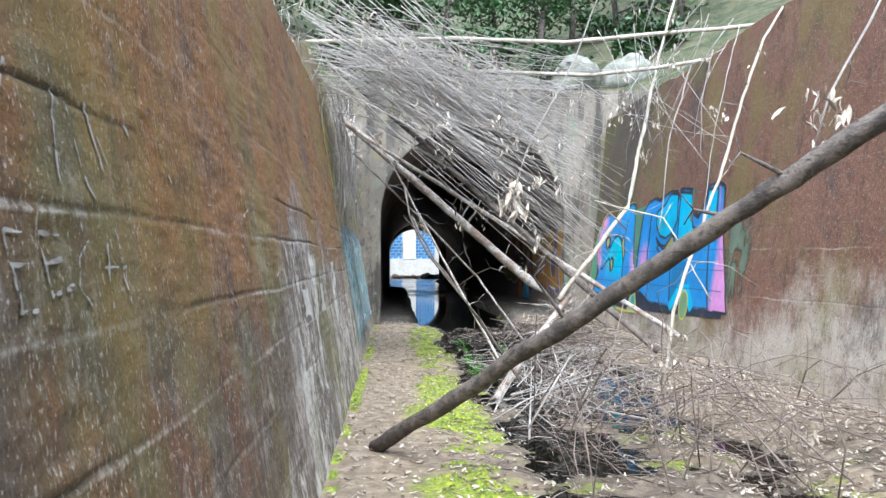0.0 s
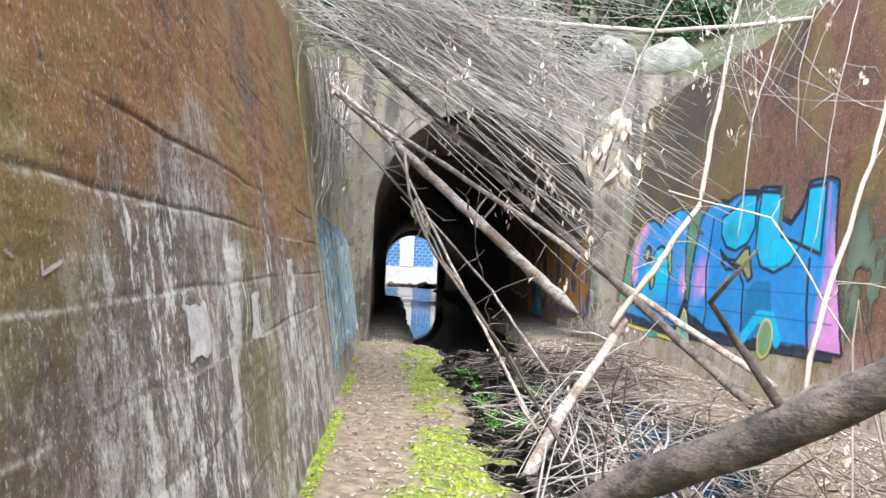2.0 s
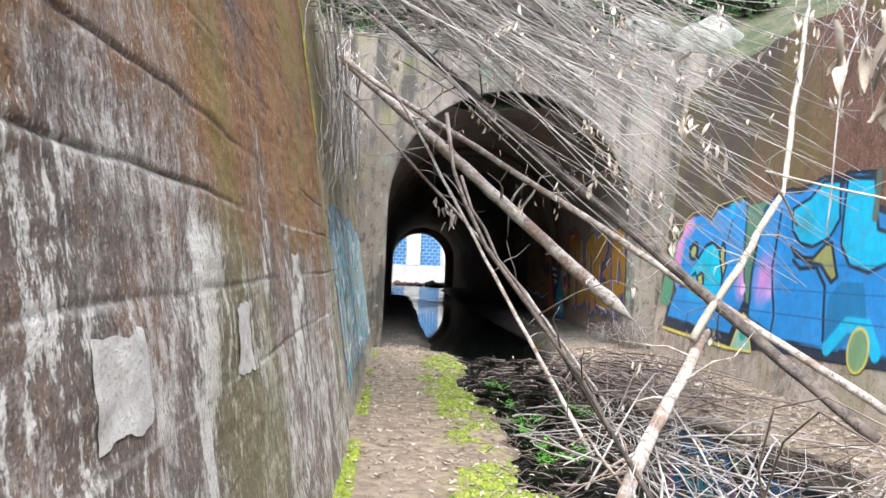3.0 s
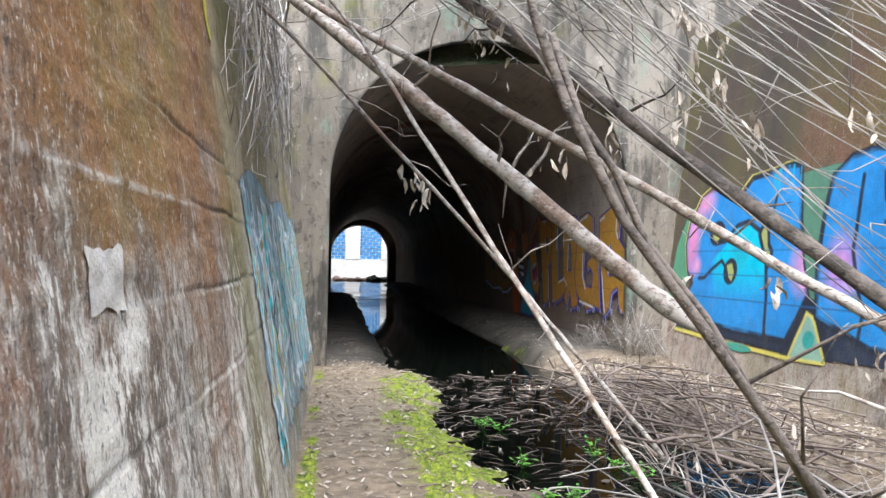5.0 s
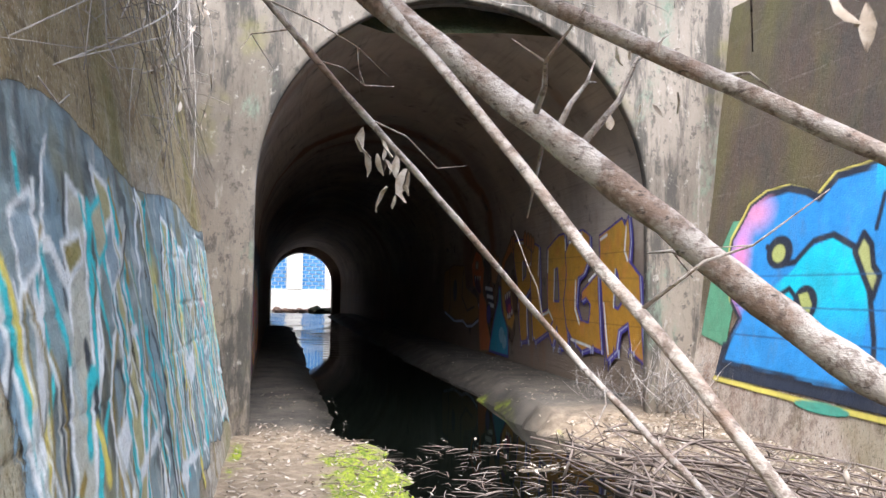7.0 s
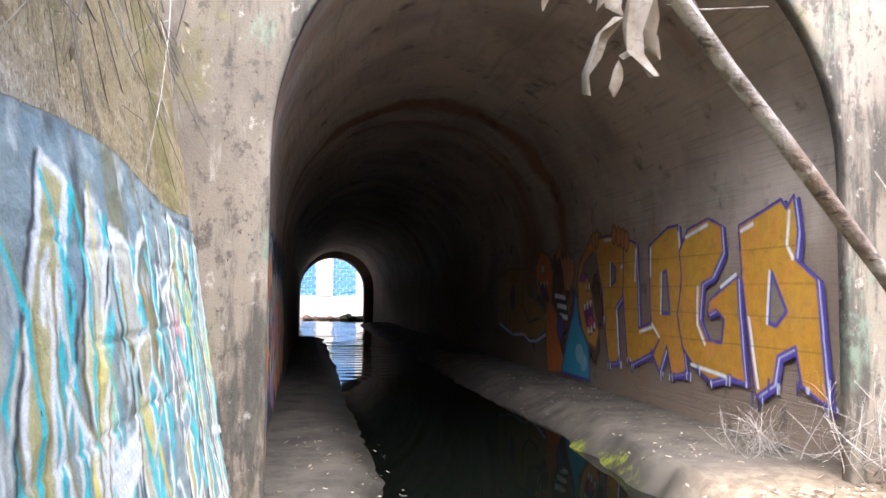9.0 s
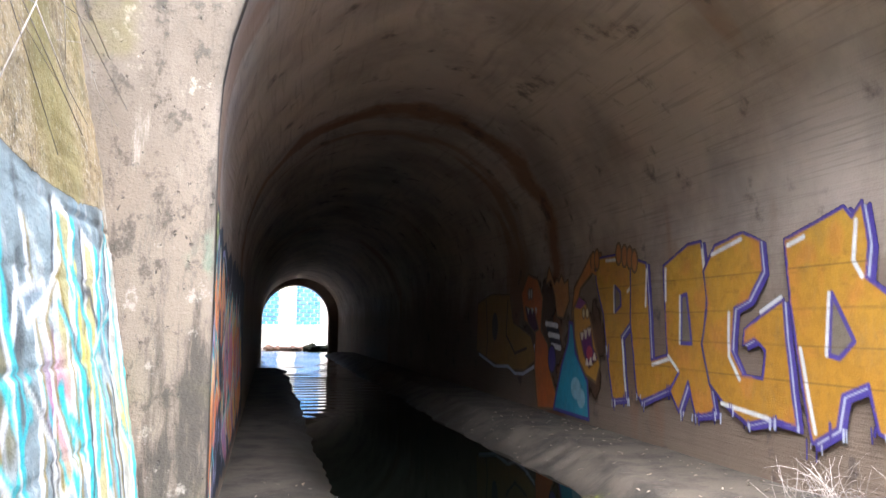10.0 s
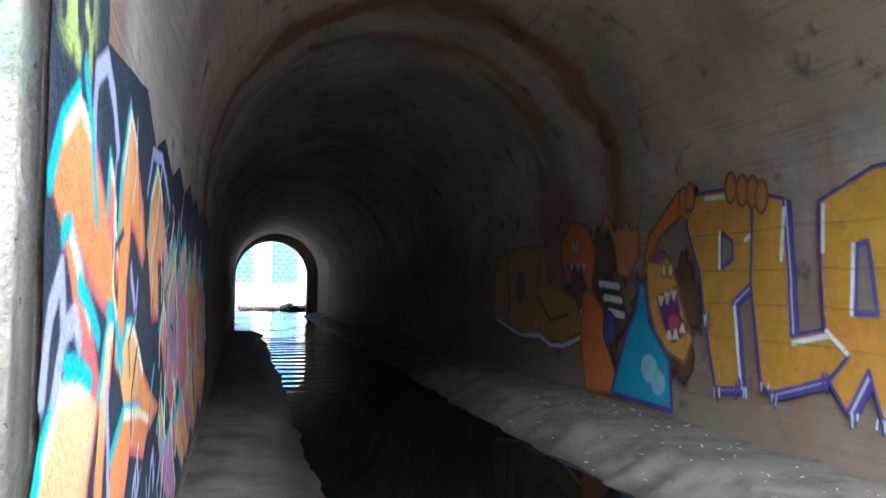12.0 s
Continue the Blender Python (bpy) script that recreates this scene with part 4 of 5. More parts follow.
    c.poly([(25.66, 2.1), (25.52, 2.36), (25.3, 2.08), (25.2, 2.16), (25.12, 2.1), (25.0, 2.2), (24.9, 2.08), (24.75, 2.12), (24.72, 1.82), (24.95, 1.58), (25.2, 1.6), (25.28, 1.9), (25.45, 2.15)], (.5, .22, .07), BROWN, .03)
    c.poly([(25.36, .26), (25.02, .9), (24.76, 1.25), (24.72, 1.52), (24.6, 1.5), (24.5, 1.1), (24.1, .74), (24.06, .25)], (.03, .34, .52), VIOLET, .05)
    c.oval(24.5, .62, .17, .15, (.3, .55, .66))
    c.oval(24.32, .5, .14, .13, (.3, .55, .66))
    c.poly([(24.64, 1.56), (24.52, 1.99), (23.95, 2.4), (23.6, 2.4), (23.62, 2.2), (23.86, 2.18), (24.3, 1.98), (24.46, 1.72)], (.56, .2, .04), BROWN, .035)
    c.poly([(24.57, 1.7), (24.39, 1.84), (24.11, 1.76), (23.96, 1.52), (23.82, 1.2), (23.68, .98), (23.82, .74), (24.14, .82), (24.36, 1.0), (24.52, 1.3)], (.6, .3, .04), BROWN, .04)
    c.poly([(24.5, 1.72), (24.35, 1.86), (24.12, 1.78), (24.3, 1.7)], (.25, .06, .25))
    c.poly([(24.34, 1.36), (23.97, 1.47), (23.9, 1.19), (23.74, 1.06), (24.04, .92), (24.22, 1.1)], (.13, .02, .16), BROWN, .03)
    c.oval(24.02, 1.12, .1, .09, (.5, .06, .12))
    for u, z, h in ((24.26, 1.38, -.1), (24.14, 1.42, -.12), (24.02, 1.44, -.1), (24.1, .95, .09), (23.98, .96, .1), (23.86, 1.03, .09)):
        c.poly([(u + .06, z), (u - .06, z), (u - .02, z + h), (u + .02, z + h)], (.72, .68, .58))
    for u in (24.2, 24.08):
        c.oval(u, 1.64, .05, .07, (.7, .62, .35), BROWN, .025)
    c.hang(side, "orange and teal painted shapes on the tunnel lining", -.012)
    fingers = Canvas(22.4, 23.9, 2.05, 2.5, .013)
    for u, v in ((23.78, 2.3), (23.66, 2.32), (23.02, 2.34), (22.86, 2.3), (22.72, 2.27), (22.6, 2.22)):
        fingers.oval(u, v, .075, .13, (.52, .2, .055), BROWN, .032)
    fingers.stroke([(23.85, 2.2), (23.7, 2.14)], .05, (.52, .2, .055))
    fingers.hang(side, "small orange painted ovals along the gold letter's top", -.05)


def shard_letters():
    """Spiky orange, rose and cyan wild-style piece on a navy ground just inside the tunnel."""
    c = Canvas(18.125, 26.6, .06, 2.4, .012)
    U, V = c.U, c.V
    top = np.where(U < 18.8, 2.1, np.where(U < 19.95, 2.0 + .14 * (U - 18.8), 2.03 + .12 * np.abs(((U * 1.1) % 1) - .5) * 2))
    low = .12 + .16 * np.abs(((U * 2.3 + .3) % 1) - .5)
    ground_ = np.clip((top - V) / .02, 0, 1) * np.clip((V - low) / .02, 0, 1) * np.clip((U - 18.15 - .03 * np.sin(V * 6.1) * (V < 1.5)) / .02, 0, 1) * np.clip((26.4 - U) / .1, 0, 1)
    c.lay(ground_, (.022, .034, .055))
    r = random.Random(12)
    c.lay(np.clip((vnoise(U, V, .05) - .36) * 6, 0, 1) * np.clip(1.8 - np.abs(U - 18.42) / .13, 0, 1) * np.clip((V - 1.82) / .03, 0, 1) * np.clip((2.06 - V) / .03, 0, 1), (.5, .58, .16))

    def shard(u, v, w, h, lean, col, tip):
        q = [(u, v + h * .8), (u + w * .35 + lean, v + h), (u + w * .7 + lean * .6, v + h * .52), (u + w, v + h * .15), (u + w * .82, v), (u + w * .3, v + h * .45)]
        c.stroke([(a - .03, b + .02) for a, b in q[:2]], .045, CYAN)
        c.stroke(q[3:6], .05, CYAN)
        c.poly(q, col, None, .03, tip)
        c.stroke(q[1:4], .035, (.92, .8, .5))
        c.stroke(q[3:], .03, ROSE)

    cream = (.95, .82, .52)

    def blade(q, col, tip):
        c.stroke([(u - .02, v + .015) for u, v in q[:3]], .05, CYAN)
        c.poly(q, col, None, .03, tip)
        c.stroke(q[1:4], .035, cream)
        c.stroke(q[3:], .028, ROSE)

    blade([(18.21, 1.6), (18.3, 1.7), (18.45, 1.78), (18.67, 1.74), (18.9, 1.62), (19.14, 1.49), (18.99, 1.38), (18.7, 1.45), (18.5, 1.51), (18.33, 1.53)], (.85, .27, .08), (.9, .4, .14))
    blade([(18.92, 1.62), (18.95, 1.74), (19.02, 1.7), (19.14, 1.5), (19.1, 1.46)], ROSE, ORANGE)
    blade([(19.16, 1.56), (19.2, 1.76), (19.37, 1.95), (19.6, 1.88), (19.8, 1.76), (20.0, 1.58), (19.9, 1.52), (19.6, 1.62), (19.45, 1.64), (19.36, 1.45), (19.25, 1.22), (19.12, 1.26)], ORANGE, (.92, .5, .2))
    blade([(20.1, 1.6), (20.3, 1.8), (20.63, 1.96), (20.85, 1.82), (21.1, 1.66), (21.5, 1.34), (21.2, 1.3), (20.95, 1.6), (20.7, 1.55), (20.8, 1.3), (20.5, 1.3)], (.9, .42, .15), ORANGE)
    blade([(18.34, 1.53), (18.4, 1.54), (18.55, 1.46), (18.68, 1.37), (18.85, 1.22), (18.78, 1.18), (18.6, 1.3)], ROSE, ORANGE)
    blade([(18.15, 1.1), (18.22, 1.2), (18.36, 1.28), (18.7, 1.25), (18.84, 1.2), (18.7, 1.05), (18.6, .8), (18.3, .6), (18.28, .9)], ORANGE, (.95, .66, .34))
    blade([(18.86, 1.2), (18.95, 1.32), (19.06, 1.38), (19.06, 1.3), (18.98, 1.1), (18.9, .75), (18.78, .8), (18.82, 1.05)], (.85, .36, .08), (.95, .7, .4))
    blade([(19.2, 1.24), (19.4, 1.32), (19.66, 1.31), (20.1, 1.12), (20.9, .88), (20.5, .84), (19.85, 1.06), (19.4, 1.1)], ORANGE, (.9, .55, .2))
    blade([(19.12, 1.0), (19.4, 1.08), (19.96, 1.0), (20.5, .88), (20.2, .8), (19.6, .94), (19.3, .7), (19.1, .75)], (.8, .25, .1), ORANGE)
    blade([(18.35, .4), (18.6, .62), (18.95, .66), (18.8, .3), (18.5, .16)], (.8, .42, .12), (.95, .7, .4))
    for q in ([(18.2, 1.3), (18.24, 1.42), (18.32, 1.48), (18.36, 1.4)], [(18.3, 1.28), (18.38, 1.38), (18.48, 1.4), (18.54, 1.35)], [(18.66, 1.72), (18.64, 1.88), (18.8, 1.95), (18.95, 1.9), (19.08, 1.8)],
              [(18.98, 1.2), (19.05, 1.05), (19.1, .9)], [(19.5, 1.5), (19.7, 1.35), (19.75, 1.45)], [(20.05, 1.8), (20.3, 1.98), (20.8, 2.03), (21.2, 1.85)]):
        c.stroke(q, .055, LILAC)
    for q in ([(18.5, 1.86), (18.62, 1.76), (18.72, 1.6)], [(18.52, 1.46), (18.64, 1.42), (18.8, 1.34)], [(18.4, 1.32), (18.55, 1.3), (18.7, 1.26)], [(18.95, 1.4), (19.1, 1.38), (19.3, 1.22)], [(19.0, .9), (19.1, .7), (19.3, .6)]):
        c.stroke(q, .05, CYAN)
    for k in range(20):
        shard(20.9 + .22 * k + r.uniform(-.1, .1), r.uniform(.15, 1.0), r.uniform(.7, 1.2), r.uniform(.6, .9), r.uniform(-.2, .2), r.choice([ORANGE, (.95, .5, .2), ROSE, (.6, .45, .75)]), r.choice([YELLOW, (.95, .6, .3), PINK]))
    u = 21.0
    while u < 25.2:
        for v, h in ((r.uniform(.15, .35), r.uniform(.4, .7)), (r.uniform(.7, 1.0), r.uniform(.5, .9))):
            shard(u + r.uniform(-.1, .1), v, r.uniform(.6, 1.2), min(h, 1.92 - v), r.uniform(-.15, .2), r.choice([ORANGE, ORANGE, ROSE, (.42, .2, .4), (.7, .45, .1)]),
                  r.choice([ORANGE, YELLOW, PINK, (.85, .5, .2)]))
        for _ in range(3):
            a, b = u + r.uniform(-.1, .4), r.uniform(.2, 1.6)
            c.stroke([(a, b), (a + r.uniform(-.06, .12), b + .12), (a + r.uniform(-.1, .15), b + r.uniform(.2, .36))], r.uniform(.03, .06), r.choice([LILAC, LILAC, CYAN, WHITE]))
        u += r.uniform(.3, .46)
    for a, b in ((19.3, .4), (20.0, .35), (19.7, .62), (20.6, .5), (18.75, .35)):
        c.stroke([(a, b), (a + .08, b + .16), (a + .16, b + .2), (a + .2, b + .04), (a + .28, b + .14)], .05, LILAC)
    for k in range(70):
        a, b = r.uniform(18.9, 22.4), r.uniform(.25, 1.75)
        c.stroke([(a, b), (a + r.uniform(-.12, .12), b + r.uniform(.06, .14)), (a + r.uniform(-.1, .22), b + r.uniform(.12, .3))], r.uniform(.015, .04), r.choice([CYAN, LILAC, cream, NAVY, NAVY, ROSE, WHITE]))
    c.drips(19, 25.4, .25, .15, NAVY, 40)
    c.hang(lining_side(-1), "spiky orange, rose and cyan lettering on navy paint", .012)


def scratches():
    """Chalky scrawls and a mossy yellow edge on the rust-brown wall."""
    c = Canvas(1.2, 5.0, 1.25, 1.95, .006)
    r = random.Random(3)
    chalk = (.4, .36, .31)
    for q in ([(1.84, 1.9), (1.78, 1.66)], [(1.88, 1.89), (1.93, 1.78), (1.99, 1.65)], [(2.05, 1.89), (2.09, 1.73)], [(2.1, 1.84), (2.17, 1.66)], [(2.32, 1.88), (2.34, 1.85)], [(2.62, 1.89), (2.73, 1.75)],
              [(1.62, 1.9), (1.52, 1.78), (1.5, 1.68)], [(1.5, 1.55), (1.53, 1.4)], [(1.49, 1.49), (1.58, 1.485)], [(1.5, 1.55), (1.57, 1.55)], [(1.53, 1.4), (1.6, 1.4)], [(1.64, 1.56), (1.68, 1.42)], [(1.65, 1.55), (1.76, 1.55)],
              [(1.66, 1.49), (1.75, 1.5)], [(1.68, 1.42), (1.8, 1.44)], [(1.92, 1.54), (1.84, 1.5), (1.82, 1.44), (1.88, 1.39), (1.95, 1.37)], [(2.02, 1.53), (2.0, 1.38)], [(1.99, 1.48), (2.16, 1.475)], [(2.1, 1.57), (2.13, 1.39)]):
        for _ in range(2):
            c.stroke([(x + r.uniform(-.006, .006), z + r.uniform(-.006, .006)) for x, z in q], r.uniform(.005, .011), chalk)
    for k in range(14):
        a, b = r.uniform(3.2, 4.8), r.uniform(1.3, 1.5) if k % 2 else r.uniform(1.66, 1.74)
        c.stroke([(a, b), (a + r.uniform(-.04, .06), b + r.uniform(-.06, .06)), (a + r.uniform(.02, .1), b + r.uniform(-.04, .04))], r.uniform(.007, .014), (.45, .36, .3))
    c.C[..., 3] *= np.clip(1.75 - fnoise(c.U, c.V, .03) * 2.1, 0, 1)
    c.hang(left_x, "pale chalky scrawl scratched on the brown wall", .006)
    m = Canvas(10.55, 11.04, 2.45, 3.76, .014)
    w = np.clip((m.U - 10.97 + .22 * fnoise(m.U, m.V, .3) * np.clip((m.V - 2.5) / .8, 0, 1)) / .04, 0, 1)
    m.lay(w, (.5, .42, .03))
    ob = m.hang(left_x, "yellow moss along the wall's edge", .006)
    ob.name = "moss_edge"
    tagged(ob, category="moss")


scratches()
wild_letters()
blue_letters()
gold_letters()
shard_letters()


# ---- fallen poles, vines and brush ----
def dead_leaf_mesh(name, places, size, seed, flat=False):
    """Many small curled leaves in one mesh: each a bent pair of faces."""
    r = random.Random(seed)
    verts, faces = [], []
    for p in places:
        s = size * r.uniform(.6, 1.4)
        if flat:
            m = pose(0, 0, 0, r.uniform(-25, 25), r.uniform(-25, 25), r.uniform(0, 360))
        else:
            m = pose(0, 0, 0, r.uniform(-60, 60), r.uniform(40, 130), r.uniform(0, 360))
        b = len(verts)
        curl, fold = r.uniform(-.9, .9) * (.5 if flat else 1), r.uniform(.02, .14)
        w = r.uniform(.1, .22)
        for i in range(5):
            x = -.5 + i * .25
            half = w * (.1, .85, 1, .7, .05)[i] * r.uniform(.7, 1.2)
            z = curl * (x * x - .1) + r.uniform(-.04, .04)
            for y, dz in ((-half, fold), (0, 0), (half, fold * r.uniform(.2, 1.6))):
                verts.append(p + (m @ Vector((x * s, y * s, (z + dz) * s))))
        for i in range(4):
            q = b + 3 * i
            faces += [(q, q + 1, q + 4, q + 3), (q + 1, q + 2, q + 5, q + 4)]
    return mesh_of(name, verts, faces)


def pole(points, r0, r1, material, label, twigs=0, leaves=0, seed=0, crooked=.012, name="fallen_branch", sides=10, step=.18, splinter=False, leaf_at=.5, twig_len=.5, leaf_size=.06):
    """One fallen branch: stem, side twigs, and a few dead leaves."""
    r = random.Random(seed)
    root = tagged(new(name), label, "branch")
    root.location = points[-1]
    path = wander(points, step, crooked, seed)
    n = len(path)
    radii = [r0 + (r1 - r0) * k / (n - 1) for k in range(n)]
    for k in range(n):
        radii[k] *= r.uniform(.93, 1.08)
    if splinter:
        radii[-3:] = [radii[-3], radii[-3] * .55, radii[-3] * .08]
    at = Vector(points[-1])
    v, f = [], []
    tube_into(v, f, [p - at for p in path], radii, sides, .07, seed)
    part_mesh("stem", mesh_of("stem", v, f), material, root)
    for k in range(twigs):
        i = r.randrange(2, n - 2)
        d = Vector((r.uniform(-1, 1), r.uniform(-1, 1), r.uniform(-.5, .8))).normalized()
        l = twig_len * r.uniform(.5, 1.5)
        q = [path[i], path[i] + d * l * .4, path[i] + d * l * .7 + Vector((r.uniform(-.1, .1), r.uniform(-.1, .1), r.uniform(-.15, .1))) * l, path[i] + d * l + Vector((r.uniform(-.3, .3), r.uniform(-.3, .3), r.uniform(-.4, .1))) * l]
        v, f = [], []
        w = max(.006, radii[i] * .28)
        tube_into(v, f, [p - at for p in q], [w, w * .7, w * .5, w * .2], 5, .1, k)
        if l > .3:
            e = q[2]
            tube_into(v, f, [p - at for p in (e, e + Vector((r.uniform(-.2, .2), r.uniform(-.2, .2), r.uniform(-.2, .2))) * l * 1.4)], [w * .4, w * .15], 4, 0, k)
        part_mesh("twig", mesh_of("twig", v, f), material, root)
    if leaves:
        i = int(leaf_at * (n - 1))
        where = [path[i] - at + Vector((r.gauss(0, .07), r.gauss(0, .07), r.uniform(-.3, .02))) for _ in range(leaves)]
        part_mesh("dead_leaves", dead_leaf_mesh("dead_leaves", where, leaf_size, seed), M_DEADLEAF, root, "curled dry leaves")
    return root


pole([(3.75, 2.1, 3.44), (2.31, 3.62, 2.17), (1.07, 4.92, 1.08), (-.16, 6.22, .03)], .06, .055, M_DARKBARK,
     "thick dark fallen trunk leaning from wall to path", 7, 0, 1, .01, "fallen_tree", 14, .12)
pole([(-.95, 14.45, 4.0), (-.28, 14.1, 3.4), (1.0, 13.4, 2.2), (2.36, 12.65, .95)], .06, .072, M_BARK,
     "pale barked leaning pole with splintered end", 9, 0, 2, .006, splinter=True, sides=12, step=.12)
pole([(-.95, 14.2, 3.95), (-.2, 13.75, 3.38), (2.6, 11.7, 1.34), (3.95, 10.75, .38)], .032, .037, M_BARK, "long grey pole leaning against the portal wall", 8, 8, 3, .006, leaf_at=.45)
pole([(-1.2, 14.0, 4.9), (-.75, 13.6, 4.51), (3.3, 9.85, .33)], .038, .044, M_DARKBARK, "dark brown leaning pole above the path", 10, 26, 4, .008, leaf_at=.4)
pole([(-1.0, 13.45, 3.5), (-.6, 13.62, 3.17), (.45, 14.1, 2.2), (1.5, 14.3, 1.14), (2.2, 12.7, -.05)], .016, .02, M_BARK, "thin leaning branch with hanging dry leaves", 12, 16, 5, .006, leaf_at=.375, leaf_size=.13)
pole([(-.5, 13.6, 3.7), (-.15, 13.4, 3.22), (.82, 11.7, 1.25), (1.5, 10.76, -.05)], .014, .019, M_BARK, "thin forked branch crossing the tunnel mouth", 8, 0, 6, .008)
pole([(4.96, 13.88, 6.1), (4.2, 12.8, 4.3), (3.45, 11.7, 2.25), (2.8, 11.0, 1.6), (2.15, 10.4, .95)], .022, .034, M_PALE, "pale bare vine hanging from the wall top", 6, 16, 7, .012, "vine", leaf_at=.97)
pole([(2.34, 10.62, 1.0), (1.64, 9.7, .4), (1.13, 8.9, -.1)], .042, .052, M_BARK, "broken pale stump of branch leaning out of water", 8, 20, 8, .01, splinter=False, leaf_at=.05)
pole([(4.86, 9.7, 4.66), (4.42, 9.38, 4.16), (3.85, 8.95, 2.9), (3.35, 8.57, 1.85), (2.9, 8.25, .95), (2.75, 8.1, .2)], .016, .02, M_PALE, "pale vine trailing down the red wall", 5, 10, 9, .014, "vine", leaf_at=.2)
pole([(4.7, 10.6, 4.7), (4.2, 10.3, 3.2), (3.9, 10.1, 1.7)], .007, .006, M_CANE, "thin dry tendril hanging from wall top", 2, 0, 10, .012, "vine", 5)
pole([(4.8, 12.6, 4.7), (4.3, 12.2, 3.4), (4.0, 11.9, 1.9)], .012, .009, M_CANE, "thin dry tendril hanging from wall top", 2, 0, 11, .012, "vine", 5)
pole([(4.85, 11.9, 4.7), (4.68, 11.9, 3.9), (4.62, 11.8, 3.0)], .01, .008, M_CANE, "thin dry tendril hanging from wall top", 1, 0, 12, .008, "vine", 5)
pole([(-1.5, 12.6, 4.9), (.85, 12, 4.83), (2.58, 12, 4.79), (4.3, 11.9, 4.96), (5.6, 12, 5.12)], .03, .033, M_PALE, "bleached pole lying across the cutting", 3, 0, 13, .006, sides=10)
pole([(-.6, 12.3, 4.55), (1.1, 12, 4.34), (3.0, 12, 4.31), (4.2, 12, 4.46), (5.1, 12, 4.62)], .028, .03, M_PALE, "bleached pole lying across the cutting", 3, 0, 14, .006, sides=10)
pole([(.1, 8.9, 2.3), (.15, 8.9, 1.98), (.23, 8.9, 1.79), (.36, 8.9, 1.54), (.55, 8.9, 1.3), (.95, 8.95, .8), (1.5, 9.0, -.05)], .011, .013, M_DARKBARK, "dark thin stem leaning beside the path", 3, 0, 15, .003, "vine")
pole([(.2, 8.92, 1.95), (.27, 8.92, 1.76), (.35, 8.92, 1.65), (.43, 8.92, 1.49), (.57, 8.92, 1.33), (1.0, 9.0, .7), (1.55, 9.05, -.05)], .009, .011, M_DARKBARK, "dark forked stem leaning beside the path", 3, 0, 16, .003, "vine")
pole([(2.75, 3.9, 3.4), (2.4, 3.88, 2.7), (2.16, 3.86, 2.3), (2.08, 3.86, 2.02)], .008, .006, M_CANE, "thin twig with hanging dry leaves", 3, 34, 17, .01, "vine", 5, leaf_at=.92, twig_len=.25, leaf_size=.085)

pole([(3.2, 10.9, 1.9), (2.6, 10.2, 2.25), (3.3, 9.6, 2.0), (3.6, 8.9, 1.0)], .012, .008, M_PALE, "thin pale arching vine", 2, 0, 19, .012, "vine", 6)

pole([(1.9, 5.9, 4.4), (1.35, 6.0, 3.0), (1.0, 6.05, 2.3), (.87, 6.06, 1.85)], .008, .004, M_CANE, "thin hanging twig with curled dry leaves", 4, 46, 21, .012, "vine", 5, leaf_at=.93, twig_len=.28, leaf_size=.085)


def brush(name, starts, ends, count, r0, material, label, seed, sag=.15, twig=.5, leaf=None, jitter=.25, piece=""):
    """A tangle of thin canes from one region to another, with side shoots."""
    r = random.Random(seed)
    v, f, tips, spans = [], [], [], []
    pick = lambda b: Vector([r.uniform(*q) for q in b])
    for k in range(count):
        a, b = pick(starts), pick(ends)
        w = r0 * r.uniform(.5, 1.5)
        here = len(v), len(f)
        side = Vector((r.gauss(0, jitter), r.gauss(0, jitter), r.gauss(0, jitter) - sag))
        n = 5
        pts = [a.lerp(b, t / n) + side * (4 * (t / n) * (1 - t / n)) for t in range(n + 1)]
        tube_into(v, f, pts, [w * (1 - .6 * t / n) for t in range(n + 1)], 4, 0, k)
        for _ in range(3):
            if r.random() < twig:
                i = r.randrange(1, n)
                d = Vector((r.gauss(0, 1), r.gauss(0, 1), r.gauss(0, .8))).normalized() * r.uniform(.1, .45)
                tube_into(v, f, [pts[i], pts[i] + d * .6 + Vector((0, 0, r.uniform(-.05, .05))), pts[i] + d], [w * .5, w * .35, w * .15], 3, 0, k)
                tips.append(pts[i] + d)
        spans.append((here[0], len(v), here[1], len(f)))
    if piece:
        ob = tagged(new(name), label, "brush")
        for a, b, c, d in spans:
            part_mesh(piece, mesh_of(piece, v[a:b], [tuple(i - a for i in q) for q in f[c:d]]), material, ob)
    else:
        ob = part_mesh(name, mesh_of(name, v, f), material)
        tagged(ob, label, "brush", kind="stuff")
    if leaf:
        knots = [r.choice(tips) for _ in range(leaf // 4 + 1)]
        where = [r.choice(knots) + Vector((r.gauss(0, .035), r.gauss(0, .035), r.gauss(-.04, .06))) for _ in range(leaf)]
        part_mesh("dead_leaves", dead_leaf_mesh("dead_leaves", where, .075, seed), M_DEADLEAF, ob, "curled dry leaves")
    return ob


